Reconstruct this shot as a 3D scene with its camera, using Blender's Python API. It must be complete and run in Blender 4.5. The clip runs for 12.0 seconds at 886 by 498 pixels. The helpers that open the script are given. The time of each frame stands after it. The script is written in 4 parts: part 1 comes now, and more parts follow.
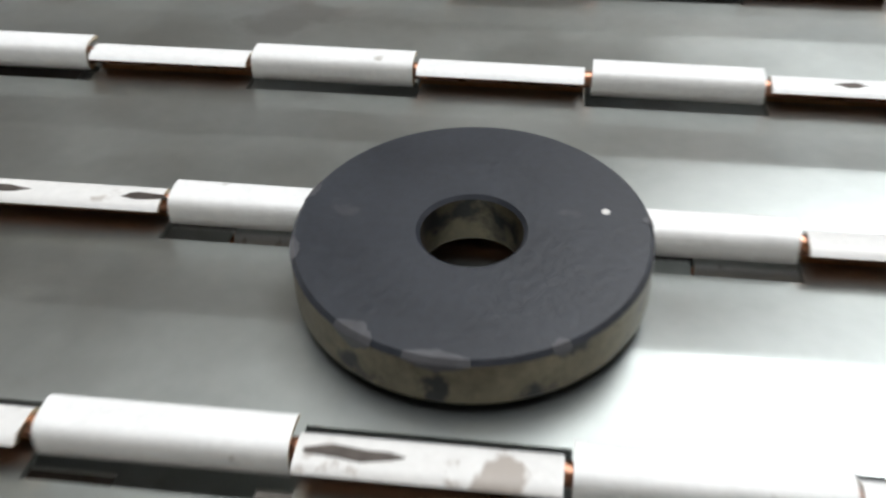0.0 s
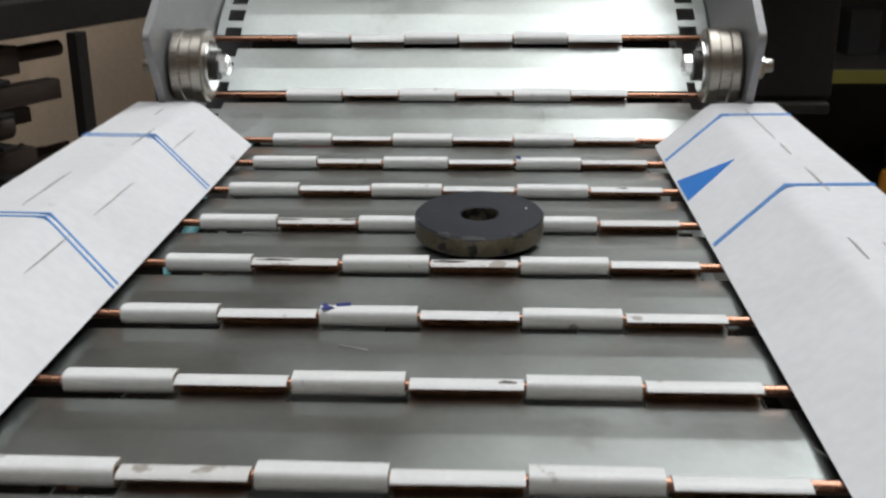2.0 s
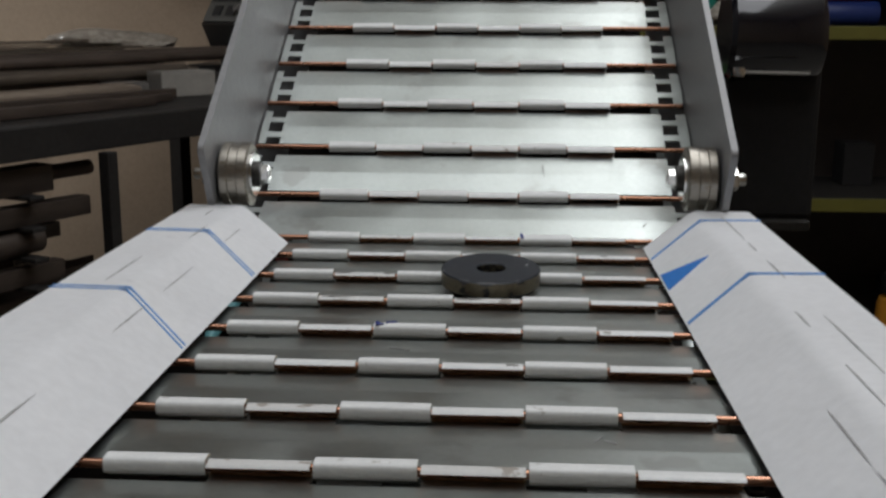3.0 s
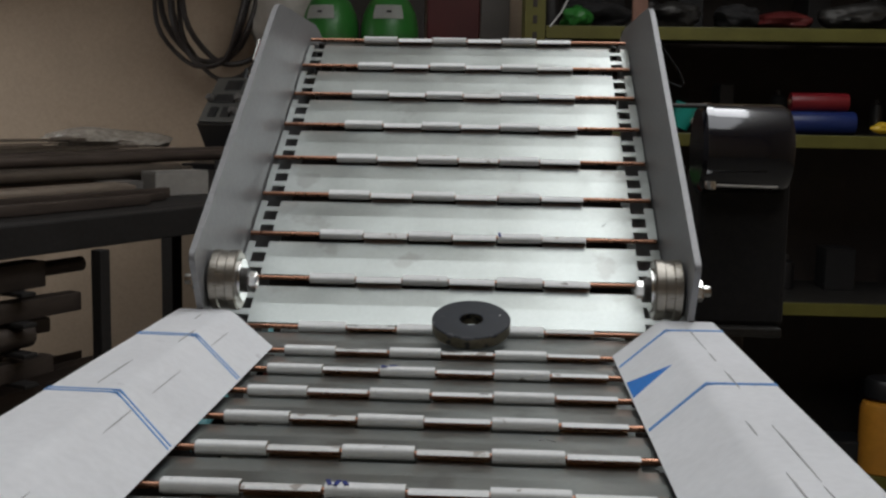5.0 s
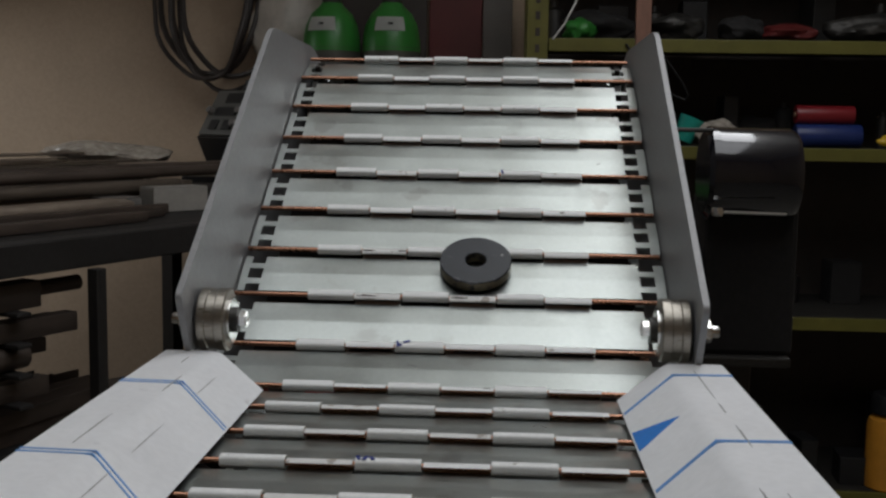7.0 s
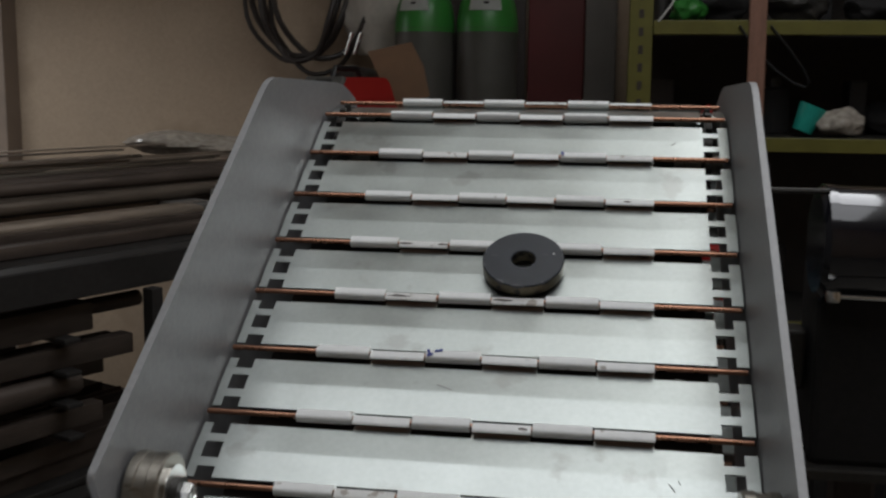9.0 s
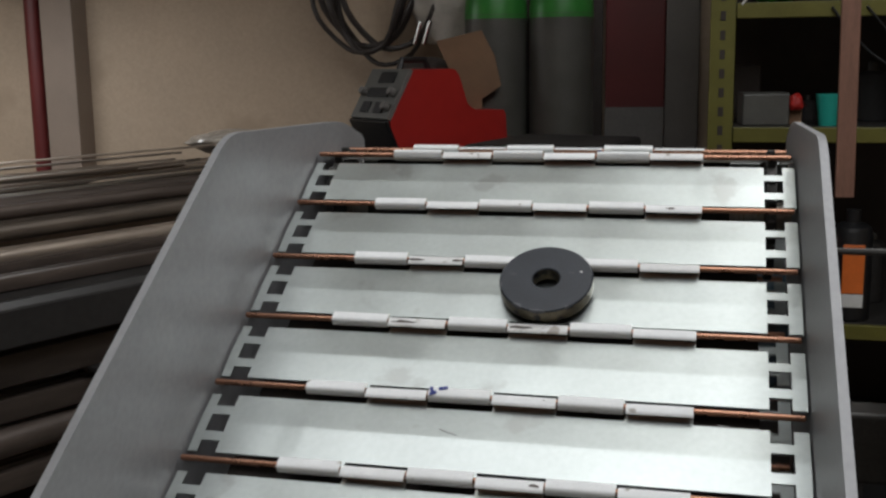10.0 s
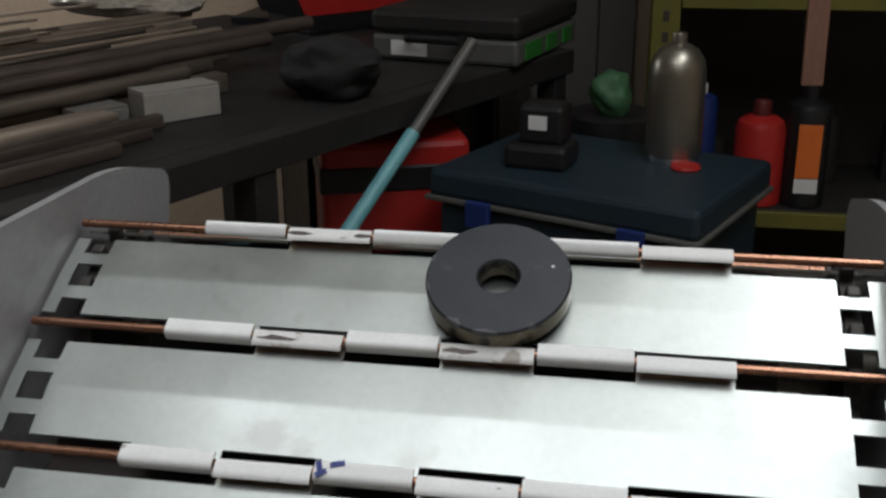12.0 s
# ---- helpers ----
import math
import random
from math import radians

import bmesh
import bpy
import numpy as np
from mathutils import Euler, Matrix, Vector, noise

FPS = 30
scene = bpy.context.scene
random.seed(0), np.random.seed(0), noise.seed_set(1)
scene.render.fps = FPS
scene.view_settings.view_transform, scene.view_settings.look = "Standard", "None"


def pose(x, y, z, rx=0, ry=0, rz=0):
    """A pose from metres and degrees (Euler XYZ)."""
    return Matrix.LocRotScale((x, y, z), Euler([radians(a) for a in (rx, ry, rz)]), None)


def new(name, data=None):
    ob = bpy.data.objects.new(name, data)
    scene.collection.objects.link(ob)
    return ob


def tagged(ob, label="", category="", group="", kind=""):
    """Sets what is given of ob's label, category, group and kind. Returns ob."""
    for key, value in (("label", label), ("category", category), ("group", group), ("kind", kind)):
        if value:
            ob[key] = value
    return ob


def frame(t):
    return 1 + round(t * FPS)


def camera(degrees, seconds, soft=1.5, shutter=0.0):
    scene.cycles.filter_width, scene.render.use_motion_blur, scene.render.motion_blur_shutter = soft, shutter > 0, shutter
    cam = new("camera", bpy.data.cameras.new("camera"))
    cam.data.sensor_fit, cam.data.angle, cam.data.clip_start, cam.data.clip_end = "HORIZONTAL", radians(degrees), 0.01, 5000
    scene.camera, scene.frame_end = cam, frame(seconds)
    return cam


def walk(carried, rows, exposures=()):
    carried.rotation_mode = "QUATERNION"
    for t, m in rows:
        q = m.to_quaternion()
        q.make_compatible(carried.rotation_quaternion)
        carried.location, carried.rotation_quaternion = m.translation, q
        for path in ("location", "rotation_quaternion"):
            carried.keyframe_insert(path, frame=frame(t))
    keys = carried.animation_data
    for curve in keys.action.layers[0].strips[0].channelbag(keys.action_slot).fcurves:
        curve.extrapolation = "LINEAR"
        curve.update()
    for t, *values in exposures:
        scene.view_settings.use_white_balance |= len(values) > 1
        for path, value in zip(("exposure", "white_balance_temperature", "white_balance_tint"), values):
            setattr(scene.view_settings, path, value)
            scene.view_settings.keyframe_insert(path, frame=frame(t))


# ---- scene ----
# ---------------------------------------------------------------- camera
PATH = [
    (0.0, 0.0325, -0.4378, 0.1031, 53.39, 0.73, 7.57), (0.5, 0.037, -0.472, 0.1292, 56.46, 0.71, 6.01),
    (1.0, 0.0321, -0.5239, 0.1489, 60.94, 0.9, 3.97), (1.5, 0.0264, -0.574, 0.1471, 66.85, 0.67, 3.21),
    (2.0, 0.0267, -0.6249, 0.1427, 71.03, 0.47, 2.96), (2.5, 0.0295, -0.6642, 0.1404, 74.53, 0.46, 3.14),
    (3.0, 0.0266, -0.7057, 0.1446, 77.72, -0.17, 3.46), (5.0, 0.0357, -0.7364, 0.1568, 82.86, -0.95, 3.06),
    (5.5, 0.035, -0.7313, 0.1603, 82.91, -0.97, 3.09), (6.0, 0.0367, -0.7226, 0.1648, 83.04, -0.93, 3.11),
    (6.5, 0.0369, -0.7148, 0.1684, 83.25, -0.83, 3.07), (8.5, 0.0593, -0.5931, 0.2208, 82.29, -1.06, 6.64),
    (9.0, 0.0778, -0.5064, 0.2493, 81.13, -0.58, 9.23), (9.5, 0.0989, -0.4213, 0.2705, 80.29, 0.32, 12.2),
    (10.0, 0.1089, -0.3547, 0.2926, 79.87, 0.8, 13.92), (10.5, 0.1014, -0.2793, 0.3188, 78.68, 0.87, 13.73),
    (11.0, 0.0826, -0.1941, 0.3429, 76.66, 0.32, 11.49), (11.5, 0.067, -0.0998, 0.3534, 73.1, -0.01, 9.96),
    (12.0, 0.0635, -0.0159, 0.3724, 70.25, 0.34, 10.0)]
EXPOSURES = [(0.0, 0.70), (0.5, 0.64), (1.0, 0.56), (1.5, 0.44), (2.0, 0.20), (3.0, -0.34), (5.0, -0.38), (6.5, -0.53), (8.5, -0.72), (9.2, -0.52), (10.0, -0.07), (11.0, -0.22), (12.0, -0.23)]
cam = camera(44.44, 12.0, soft=2.4, shutter=0.5)
walk(cam, [(t, pose(*row)) for t, *row in PATH], EXPOSURES)

# ---------------------------------------------------------------- the belt's way: a closed loop of pins
TILT = radians(32.07)           # incline of the upper run
PITCH = 0.05245                # pin to pin
KN = 0.0345                    # length of a hinge knuckle
LINKS = 58
RISE = 0.424                    # length of the inclined run
RAD = 0.047                    # of the end drums
CT, ST = math.cos(TILT), math.sin(TILT)
BACK = 2 * RAD * (1 - CT) / ST
LOWER = (LINKS * PITCH - RISE - 2 * math.pi * RAD - (RISE + BACK) - BACK * 1.0) / 2
BELT = [(0.0, -0.2927), (0.5, -0.2623), (1.0, -0.2304), (1.5, -0.2003), (2.0, -0.1777), (2.5, -0.1466), (3.0, -0.1181), (5.0, 0.0107), (5.5, 0.0422), (6.0, 0.0747), (6.5, 0.1082), (8.5, 0.2245), (9.0, 0.2585), (9.5, 0.2917), (10.0, 0.3202), (10.5, 0.3499), (11.0, 0.3799), (11.5, 0.4123), (12.0, 0.4438)]


def incline(along, normal):
    """(y, z) of a place given along and square to the upper run."""
    return (along * CT - normal * ST, along * ST + normal * CT)


def belt_way(s):
    """(y, z) of a pin at the length s of the loop, 0 at the bend."""
    s = (s + LOWER) % (LINKS * PITCH) - LOWER
    if s < 0:
        return (s, 0.0)
    if s < RISE:
        return incline(s, 0.0)
    s -= RISE
    if s < math.pi * RAD:
        a = s / RAD
        return incline(RISE + RAD * math.sin(a), RAD * math.cos(a) - RAD)
    s -= math.pi * RAD
    if s < RISE + BACK:
        return incline(RISE - s, -2 * RAD)
    s -= RISE + BACK
    if s < LOWER + BACK:
        return (BACK - s, -2 * RAD)
    a = (s - LOWER - BACK) / RAD
    return (-LOWER - RAD * math.sin(a), -RAD - RAD * math.cos(a))


def belt_at(t):
    times, ways = zip(*BELT)
    k = max(1, min(len(times) - 2, int(np.searchsorted(times, t))))
    a, b = (k - 1, k) if t <= times[k] else (k, k + 1)
    f = (t - times[a]) / (times[b] - times[a])

    def slope(i):
        lo, hi = max(0, i - 1), min(len(times) - 1, i + 1)
        return (ways[hi] - ways[lo]) / (times[hi] - times[lo])
    d = times[b] - times[a]
    h00, h10, h01, h11 = 2*f**3-3*f**2+1, f**3-2*f**2+f, -2*f**3+3*f**2, f**3-f**2
    return h00 * ways[a] + h10 * d * slope(a) + h01 * ways[b] + h11 * d * slope(b)


# ---------------------------------------------------------------- world and lights
world = bpy.data.worlds.new("room_air")
scene.world = world
world.use_nodes = True
world.node_tree.nodes["Background"].inputs[0].default_value = (0.9, 0.85, 0.8, 1)
world.node_tree.nodes["Background"].inputs[1].default_value = 0.02

# Unseen lamps; the low second one is added to brighten the wall and tubes.
LAMPS = [(0.67, 0.92, 1.72, 0.52, 1.1, 13.5, 16.0), (-2.30, 2.42, 0.64, 0.90, 0.16, 11.0, 0.4), (0.10, -0.32, 1.80, 1.70, 1.2, 18.0, 18.0)]
for x, y, z, wx, wy, down, up in LAMPS:
    # The upward half is added to lighten the ceiling that the plates mirror.
    for power, turn, lift in ((down, 0, 0.0), (up, 180, 0.07)):
        data = bpy.data.lights.new("tube_light", "AREA")
        data.shape, data.size, data.size_y, data.energy, data.color = "RECTANGLE", wx, wy, power, (0.96, 0.98, 1.01)
        new("tube_light", data).matrix_world = pose(x, y, z + lift, turn, 0, 0)


# ---------------------------------------------------------------- materials
def material(name, colour, rough=0.5, metal=0.0, vary=0.15, scale=40.0, bump=0.0, fine=400.0, spots=None, random_tint=0.0,
             stretch=(1, 1, 1), coat=0.0, spec=0.5, spot_size=30.0, spot_level=0.62, vary_rough=0.07):
    """A surface with variation at two scales, optional stains of a second colour and relief."""
    m = bpy.data.materials.new(name)
    m.use_nodes = True
    nt = m.node_tree
    n, l = nt.nodes, nt.links
    b = n["Principled BSDF"]
    b.inputs["Metallic"].default_value = metal
    b.inputs["Coat Weight"].default_value = coat
    b.inputs["Coat Roughness"].default_value = 0.10
    b.inputs["Specular IOR Level"].default_value = spec
    co = n.new("ShaderNodeTexCoord")
    mp = n.new("ShaderNodeMapping")
    mp.inputs["Scale"].default_value = stretch
    l.new(co.outputs["Object"], mp.inputs["Vector"])
    info = n.new("ShaderNodeObjectInfo")
    off = n.new("ShaderNodeVectorMath")
    off.operation = "ADD"
    l.new(mp.outputs["Vector"], off.inputs[0])
    ten = n.new("ShaderNodeMath")
    ten.operation = "MULTIPLY"
    ten.inputs[1].default_value = 17.0
    l.new(info.outputs["Random"], ten.inputs[0])
    l.new(ten.outputs[0], off.inputs[1])

    def noise_node(size, detail):
        t = n.new("ShaderNodeTexNoise")
        t.inputs["Scale"].default_value = size
        t.inputs["Detail"].default_value = detail
        l.new(off.outputs[0], t.inputs["Vector"])
        return t
    big, small = noise_node(scale, 4), noise_node(fine, 3)
    mixf = n.new("ShaderNodeMath")
    mixf.operation = "ADD"
    l.new(big.outputs["Fac"], mixf.inputs[0])
    l.new(small.outputs["Fac"], mixf.inputs[1])
    ramp = n.new("ShaderNodeMapRange")
    ramp.inputs["From Min"].default_value, ramp.inputs["From Max"].default_value = 0.65, 1.35
    ramp.inputs["To Min"].default_value, ramp.inputs["To Max"].default_value = 1 - vary, 1 + vary
    l.new(mixf.outputs[0], ramp.inputs["Value"])
    value = ramp.outputs[0]
    if random_tint:
        rr = n.new("ShaderNodeMapRange")
        rr.inputs["To Min"].default_value, rr.inputs["To Max"].default_value = 1 - random_tint, 1 + random_tint
        l.new(info.outputs["Random"], rr.inputs["Value"])
        mul = n.new("ShaderNodeMath")
        mul.operation = "MULTIPLY"
        l.new(value, mul.inputs[0])
        l.new(rr.outputs[0], mul.inputs[1])
        value = mul.outputs[0]
    tint = n.new("ShaderNodeVectorMath")
    tint.operation = "SCALE"
    tint.inputs[0].default_value = colour
    l.new(value, tint.inputs["Scale"])
    out = tint.outputs[0]
    if spots:
        st = noise_node(spot_size, 5)
        lev = n.new("ShaderNodeMapRange")
        lev.inputs["From Min"].default_value, lev.inputs["From Max"].default_value = spot_level, spot_level + 0.05
        l.new(st.outputs["Fac"], lev.inputs["Value"])
        mx = n.new("ShaderNodeMix")
        mx.data_type = "RGBA"
        mx.inputs["B"].default_value = (*spots, 1)
        l.new(lev.outputs[0], mx.inputs["Factor"])
        l.new(out, mx.inputs["A"])
        out = mx.outputs["Result"]
    l.new(out, b.inputs["Base Color"])
    ro = n.new("ShaderNodeMapRange")
    ro.inputs["From Min"].default_value, ro.inputs["From Max"].default_value = 0.3, 0.7
    ro.inputs["To Min"].default_value, ro.inputs["To Max"].default_value = rough * (1 - vary_rough), min(1.0, rough * (1 + vary_rough))
    l.new(big.outputs["Fac"], ro.inputs["Value"])
    l.new(ro.outputs[0], b.inputs["Roughness"])
    if bump:
        bp = n.new("ShaderNodeBump")
        bp.inputs["Strength"].default_value = bump
        bp.inputs["Distance"].default_value = 0.0005
        l.new(small.outputs["Fac"], bp.inputs["Height"])
        l.new(bp.outputs[0], b.inputs["Normal"])
    return m


M_PLATE = material("galvanised_sheet", (0.482, 0.517, 0.500), 0.36, 1.0, 0.06, 25, 0.02, 300, random_tint=0.04, coat=0.5, vary_rough=0.16, spots=(0.41, 0.425, 0.41), spot_size=26, spot_level=0.63)
M_FILM = material("white_film", (0.86, 0.87, 0.89), 0.42, 0.0, 0.05, 25, 0.25, 220, spots=(0.70, 0.70, 0.72), spot_size=40, spot_level=0.70)
M_KNUCKLE = material("film_on_knuckle", (0.86, 0.87, 0.86), 0.42, 0.0, 0.06, 120, 0.2, 700, spots=(0.40, 0.38, 0.34), spot_size=95, spot_level=0.67)
M_TORN = material("torn_film", (0.76, 0.76, 0.74), 0.42, 0.0, 0.06, 120, 0.2, 700, spots=(0.42, 0.38, 0.34), spot_size=110, spot_level=0.60)
M_EDGE = material("cut_sheet_edge", (0.55, 0.44, 0.30), 0.4, 0.8, 0.2, 200)
M_BARE = material("bare_worn_patch", (0.11, 0.095, 0.085), 0.4, 0.5, 0.25, 300)
M_COPPER = material("copper_coated_wire", (0.48, 0.25, 0.165), 0.28, 1.0, 0.10, 120)
M_MAGNET = material("dark_ferrite", (0.018, 0.022, 0.030), 0.42, 0.0, 0.25, 90, 0.15, 700, spec=0.5, spots=(0.06, 0.06, 0.065), spot_size=55, spot_level=0.68)
M_MAGNET_SIDE = material("ground_ferrite_rim", (0.19, 0.165, 0.115), 0.36, 0.7, 0.3, 120, 0.2, 600, spots=(0.05, 0.05, 0.05), spot_size=90, spot_level=0.58)
M_CHIP = material("chipped_ferrite", (0.09, 0.092, 0.10), 0.3, 0.2, 0.2, 200)
M_RAIL = material("grey_painted_steel", (0.295, 0.295, 0.30), 0.5, 0.2, 0.12, 18, 0.08, 300)
M_STEEL = material("turned_steel", (0.34, 0.315, 0.275), 0.36, 1.0, 0.25, 60, 0.1, 900, stretch=(8, 1, 1), spots=(0.22, 0.19, 0.15), spot_size=60, spot_level=0.62)
M_ZINC = material("bright_zinc", (0.82, 0.82, 0.80), 0.22, 1.0, 0.08, 100)
M_DARK = material("dark_steel", (0.05, 0.047, 0.043), 0.5, 0.5, 0.25, 30, 0.1)
M_FRAME = material("brown_black_frame", (0.045, 0.035, 0.03), 0.6, 0.1, 0.25, 20, 0.1)
M_BLUE = material("blue_print", (0.025, 0.22, 0.70), 0.45, 0.0, 0.08, 100)
M_BLUE_LINE = material("pale_blue_print", (0.15, 0.36, 0.74), 0.45, 0.0, 0.15, 150)
M_PEN = material("blue_pen_ink", (0.03, 0.045, 0.22), 0.5, 0.0, 0.15, 300)
M_SCUFF = material("grey_scuff", (0.40, 0.40, 0.40), 0.6, 0.0, 0.3, 120)
M_WALL = material("cream_plaster", (0.43, 0.335, 0.245), 0.85, 0.0, 0.09, 3, 0.3, 90, spots=(0.385, 0.297, 0.215), spot_size=2.2, spot_level=0.57)
M_CEIL = material("ceiling_paint", (0.78, 0.77, 0.74), 0.9, 0.0, 0.06, 4)
M_FLOOR = material("concrete_floor", (0.22, 0.21, 0.19), 0.8, 0.0, 0.2, 6, 0.2, 60)
M_TUBE = material("raw_steel_tube", (0.33, 0.275, 0.225), 0.36, 0.6, 0.3, 9, 0.1, 60, random_tint=0.6, stretch=(0.2, 1, 1))
M_STOCK = material("dark_rusted_stock", (0.075, 0.058, 0.048), 0.5, 0.4, 0.35, 9, 0.15, 60, random_tint=0.35, stretch=(0.2, 1, 1))
M_BENCH = material("worn_bench_steel", (0.022, 0.020, 0.019), 0.62, 0.2, 0.3, 12, 0.1, 90)
M_BLACK = material("black_plastic", (0.012, 0.012, 0.013), 0.4, 0.0, 0.2, 30, 0.05)
M_RUBBER = material("black_rubber_hose", (0.035, 0.028, 0.025), 0.5, 0.0, 0.2, 40)
M_RED = material("red_paint", (0.42, 0.022, 0.018), 0.4, 0.0, 0.1, 20)
M_REDFILM = material("red_plastic_film", (0.22, 0.012, 0.018), 0.4, 0.0, 0.12, 30)
M_DULLGREEN = material("dull_green_rubber", (0.04, 0.12, 0.05), 0.6, 0.0, 0.2, 20)
M_DARKRED = material("dark_red_paint", (0.11, 0.014, 0.013), 0.5, 0.0, 0.2, 8)
M_GREEN = material("green_paint", (0.035, 0.21, 0.035), 0.35, 0.0, 0.12, 25)
M_BOTTLE = material("grey_cylinder_paint", (0.085, 0.082, 0.072), 0.5, 0.1, 0.2, 12)
M_PAPER = material("white_paper", (0.72, 0.72, 0.70), 0.7, 0.0, 0.05, 60)
M_YELLOW = material("yellow_green_shelf_paint", (0.13, 0.12, 0.02), 0.5, 0.0, 0.2, 15)
M_PANEL = material("grey_machine_panel", (0.11, 0.11, 0.10), 0.45, 0.1, 0.15, 30)
M_POST = material("grey_post_paint", (0.16, 0.145, 0.13), 0.6, 0.0, 0.15, 10)
M_PILASTER = material("brown_grey_pilaster_paint", (0.25, 0.195, 0.155), 0.7, 0.0, 0.15, 8, 0.1)
M_WOOD = material("reddish_wood", (0.22, 0.11, 0.075), 0.6, 0.0, 0.2, 14, 0.1, 120, stretch=(6, 6, 0.6))
M_TEAL = material("teal_plastic", (0.02, 0.36, 0.29), 0.4, 0.0, 0.1, 40)
M_NAVY = material("blue_grey_toolbox", (0.016, 0.030, 0.042), 0.45, 0.0, 0.15, 12, 0.05)
M_ALU = material("dull_aluminium", (0.34, 0.32, 0.27), 0.34, 0.9, 0.12, 40)
M_ORANGE = material("orange_plastic", (0.75, 0.17, 0.03), 0.4, 0.0, 0.1, 30)
M_AMBER = material("amber_plastic", (0.55, 0.24, 0.03), 0.35, 0.0, 0.15, 30)
M_YELLOWP = material("yellow_plastic", (0.75, 0.48, 0.03), 0.4, 0.0, 0.1, 30)
M_CYAN = material("pale_cyan_hose", (0.16, 0.42, 0.46), 0.4, 0.0, 0.12, 30)
M_BLUEP = material("blue_plastic", (0.014, 0.032, 0.15), 0.4, 0.0, 0.12, 30)
M_CARD = material("brown_cardboard", (0.22, 0.13, 0.075), 0.8, 0.0, 0.15, 15)
M_GREYROLL = material("dark_grey_enamel", (0.010, 0.010, 0.015), 0.10, 0.2, 0.15, 20, coat=1.0)
M_CLEAR = material("clear_plastic_wrap", (0.40, 0.36, 0.31), 0.25, 0.0, 0.3, 30, 0.6, 60)
M_SACK = material("pale_plastic_sack", (0.46, 0.43, 0.38), 0.45, 0.0, 0.12, 20, 0.5, 50)
M_CARTON = material("white_card", (0.30, 0.285, 0.26), 0.7, 0.0, 0.10, 20, 0.1, 90)
M_CLOTH = material("black_worn_cloth", (0.014, 0.013, 0.013), 0.85, 0.0, 0.3, 30, 0.2, 200)
M_PALE = material("pale_grey_card", (0.16, 0.15, 0.14), 0.7, 0.0, 0.12, 20, 0.1, 90)
M_HOUSING = material("white_lamp_housing", (0.7, 0.7, 0.68), 0.5, 0.0, 0.05, 20)


# ---------------------------------------------------------------- mesh helpers
def part(name, bm, mat, parent=None, label="", smooth=False):
    """Links a bmesh as one mesh object, under a thing or a part."""
    me = bpy.data.meshes.new(name)
    bmesh.ops.recalc_face_normals(bm, faces=bm.faces)
    bm.to_mesh(me)
    bm.free()
    for one in mat if isinstance(mat, (list, tuple)) else [mat]:
        me.materials.append(one)
    if smooth:
        for poly in me.polygons:
            poly.use_smooth = True
        me.set_sharp_from_angle(angle=radians(35))
    ob = new(name, me)
    if parent:
        ob.parent = parent
    return tagged(ob, label)


def share(ob, parent, m=None):
    """One more object on ob's mesh."""
    o = new(ob.name.split(".")[0], ob.data)
    o.parent = parent
    if m:
        o.matrix_basis = m
    return o


def thing(name, label, category, m=None, group="", kind=""):
    ob = new(name)
    ob.empty_display_size = 0.05
    if m:
        ob.matrix_basis = m
    return tagged(ob, label, category, group, kind)


def box(size, at=(0, 0, 0), bevel=0.0, m=None, bm=None, segments=2):
    bm = bm or bmesh.new()
    made = bmesh.ops.create_cube(bm, size=1.0)["verts"]
    bmesh.ops.scale(bm, vec=size, verts=made)
    if bevel:
        edges = {e for v in made for e in v.link_edges}
        r = bmesh.ops.bevel(bm, geom=list(edges), offset=bevel, segments=segments, affect="EDGES", profile=0.5)
        made = list({v for f in r["faces"] for v in f.verts} | {v for v in made if v.is_valid})
    if m:
        bmesh.ops.transform(bm, matrix=m, verts=made)
    bmesh.ops.translate(bm, vec=at, verts=made)
    return bm


def lathe(profile, segments=32, bm=None, m=None):
    """Turns (radius, height) pairs about z."""
    bm = bm or bmesh.new()
    rings = []
    for r, z in profile:
        if r < 1e-6:
            rings.append([bm.verts.new((0, 0, z))])
        else:
            rings.append([bm.verts.new((r * math.cos(2 * math.pi * k / segments), r * math.sin(2 * math.pi * k / segments), z)) for k in range(segments)])
    for a, b in zip(rings, rings[1:]):
        for k in range(segments):
            k2 = (k + 1) % segments
            quad = [a[k % len(a)], a[k2 % len(a)], b[k2 % len(b)], b[k % len(b)]]
            quad = list(dict.fromkeys(quad))
            if len(quad) > 2:
                bm.faces.new(quad)
    if m:
        bmesh.ops.transform(bm, matrix=m, verts=[v for ring in rings for v in ring])
    return bm


def prism(outline, lo, hi, axis="x", bm=None):
    """Extrudes an outline of pairs: (y, z) along x, (x, z) along y or (x, y) along z."""
    bm = bm or bmesh.new()
    put = {"x": lambda p, w: (w, p[0], p[1]), "y": lambda p, w: (p[0], w, p[1]), "z": lambda p, w: (p[0], p[1], w)}[axis]
    a = [bm.verts.new(put(p, lo)) for p in outline]
    b = [bm.verts.new(put(p, hi)) for p in outline]
    n = len(outline)
    for k in range(n):
        bm.faces.new((a[k], a[(k + 1) % n], b[(k + 1) % n], b[k]))
    bm.faces.new(a[::-1])
    bm.faces.new(b)
    return bm


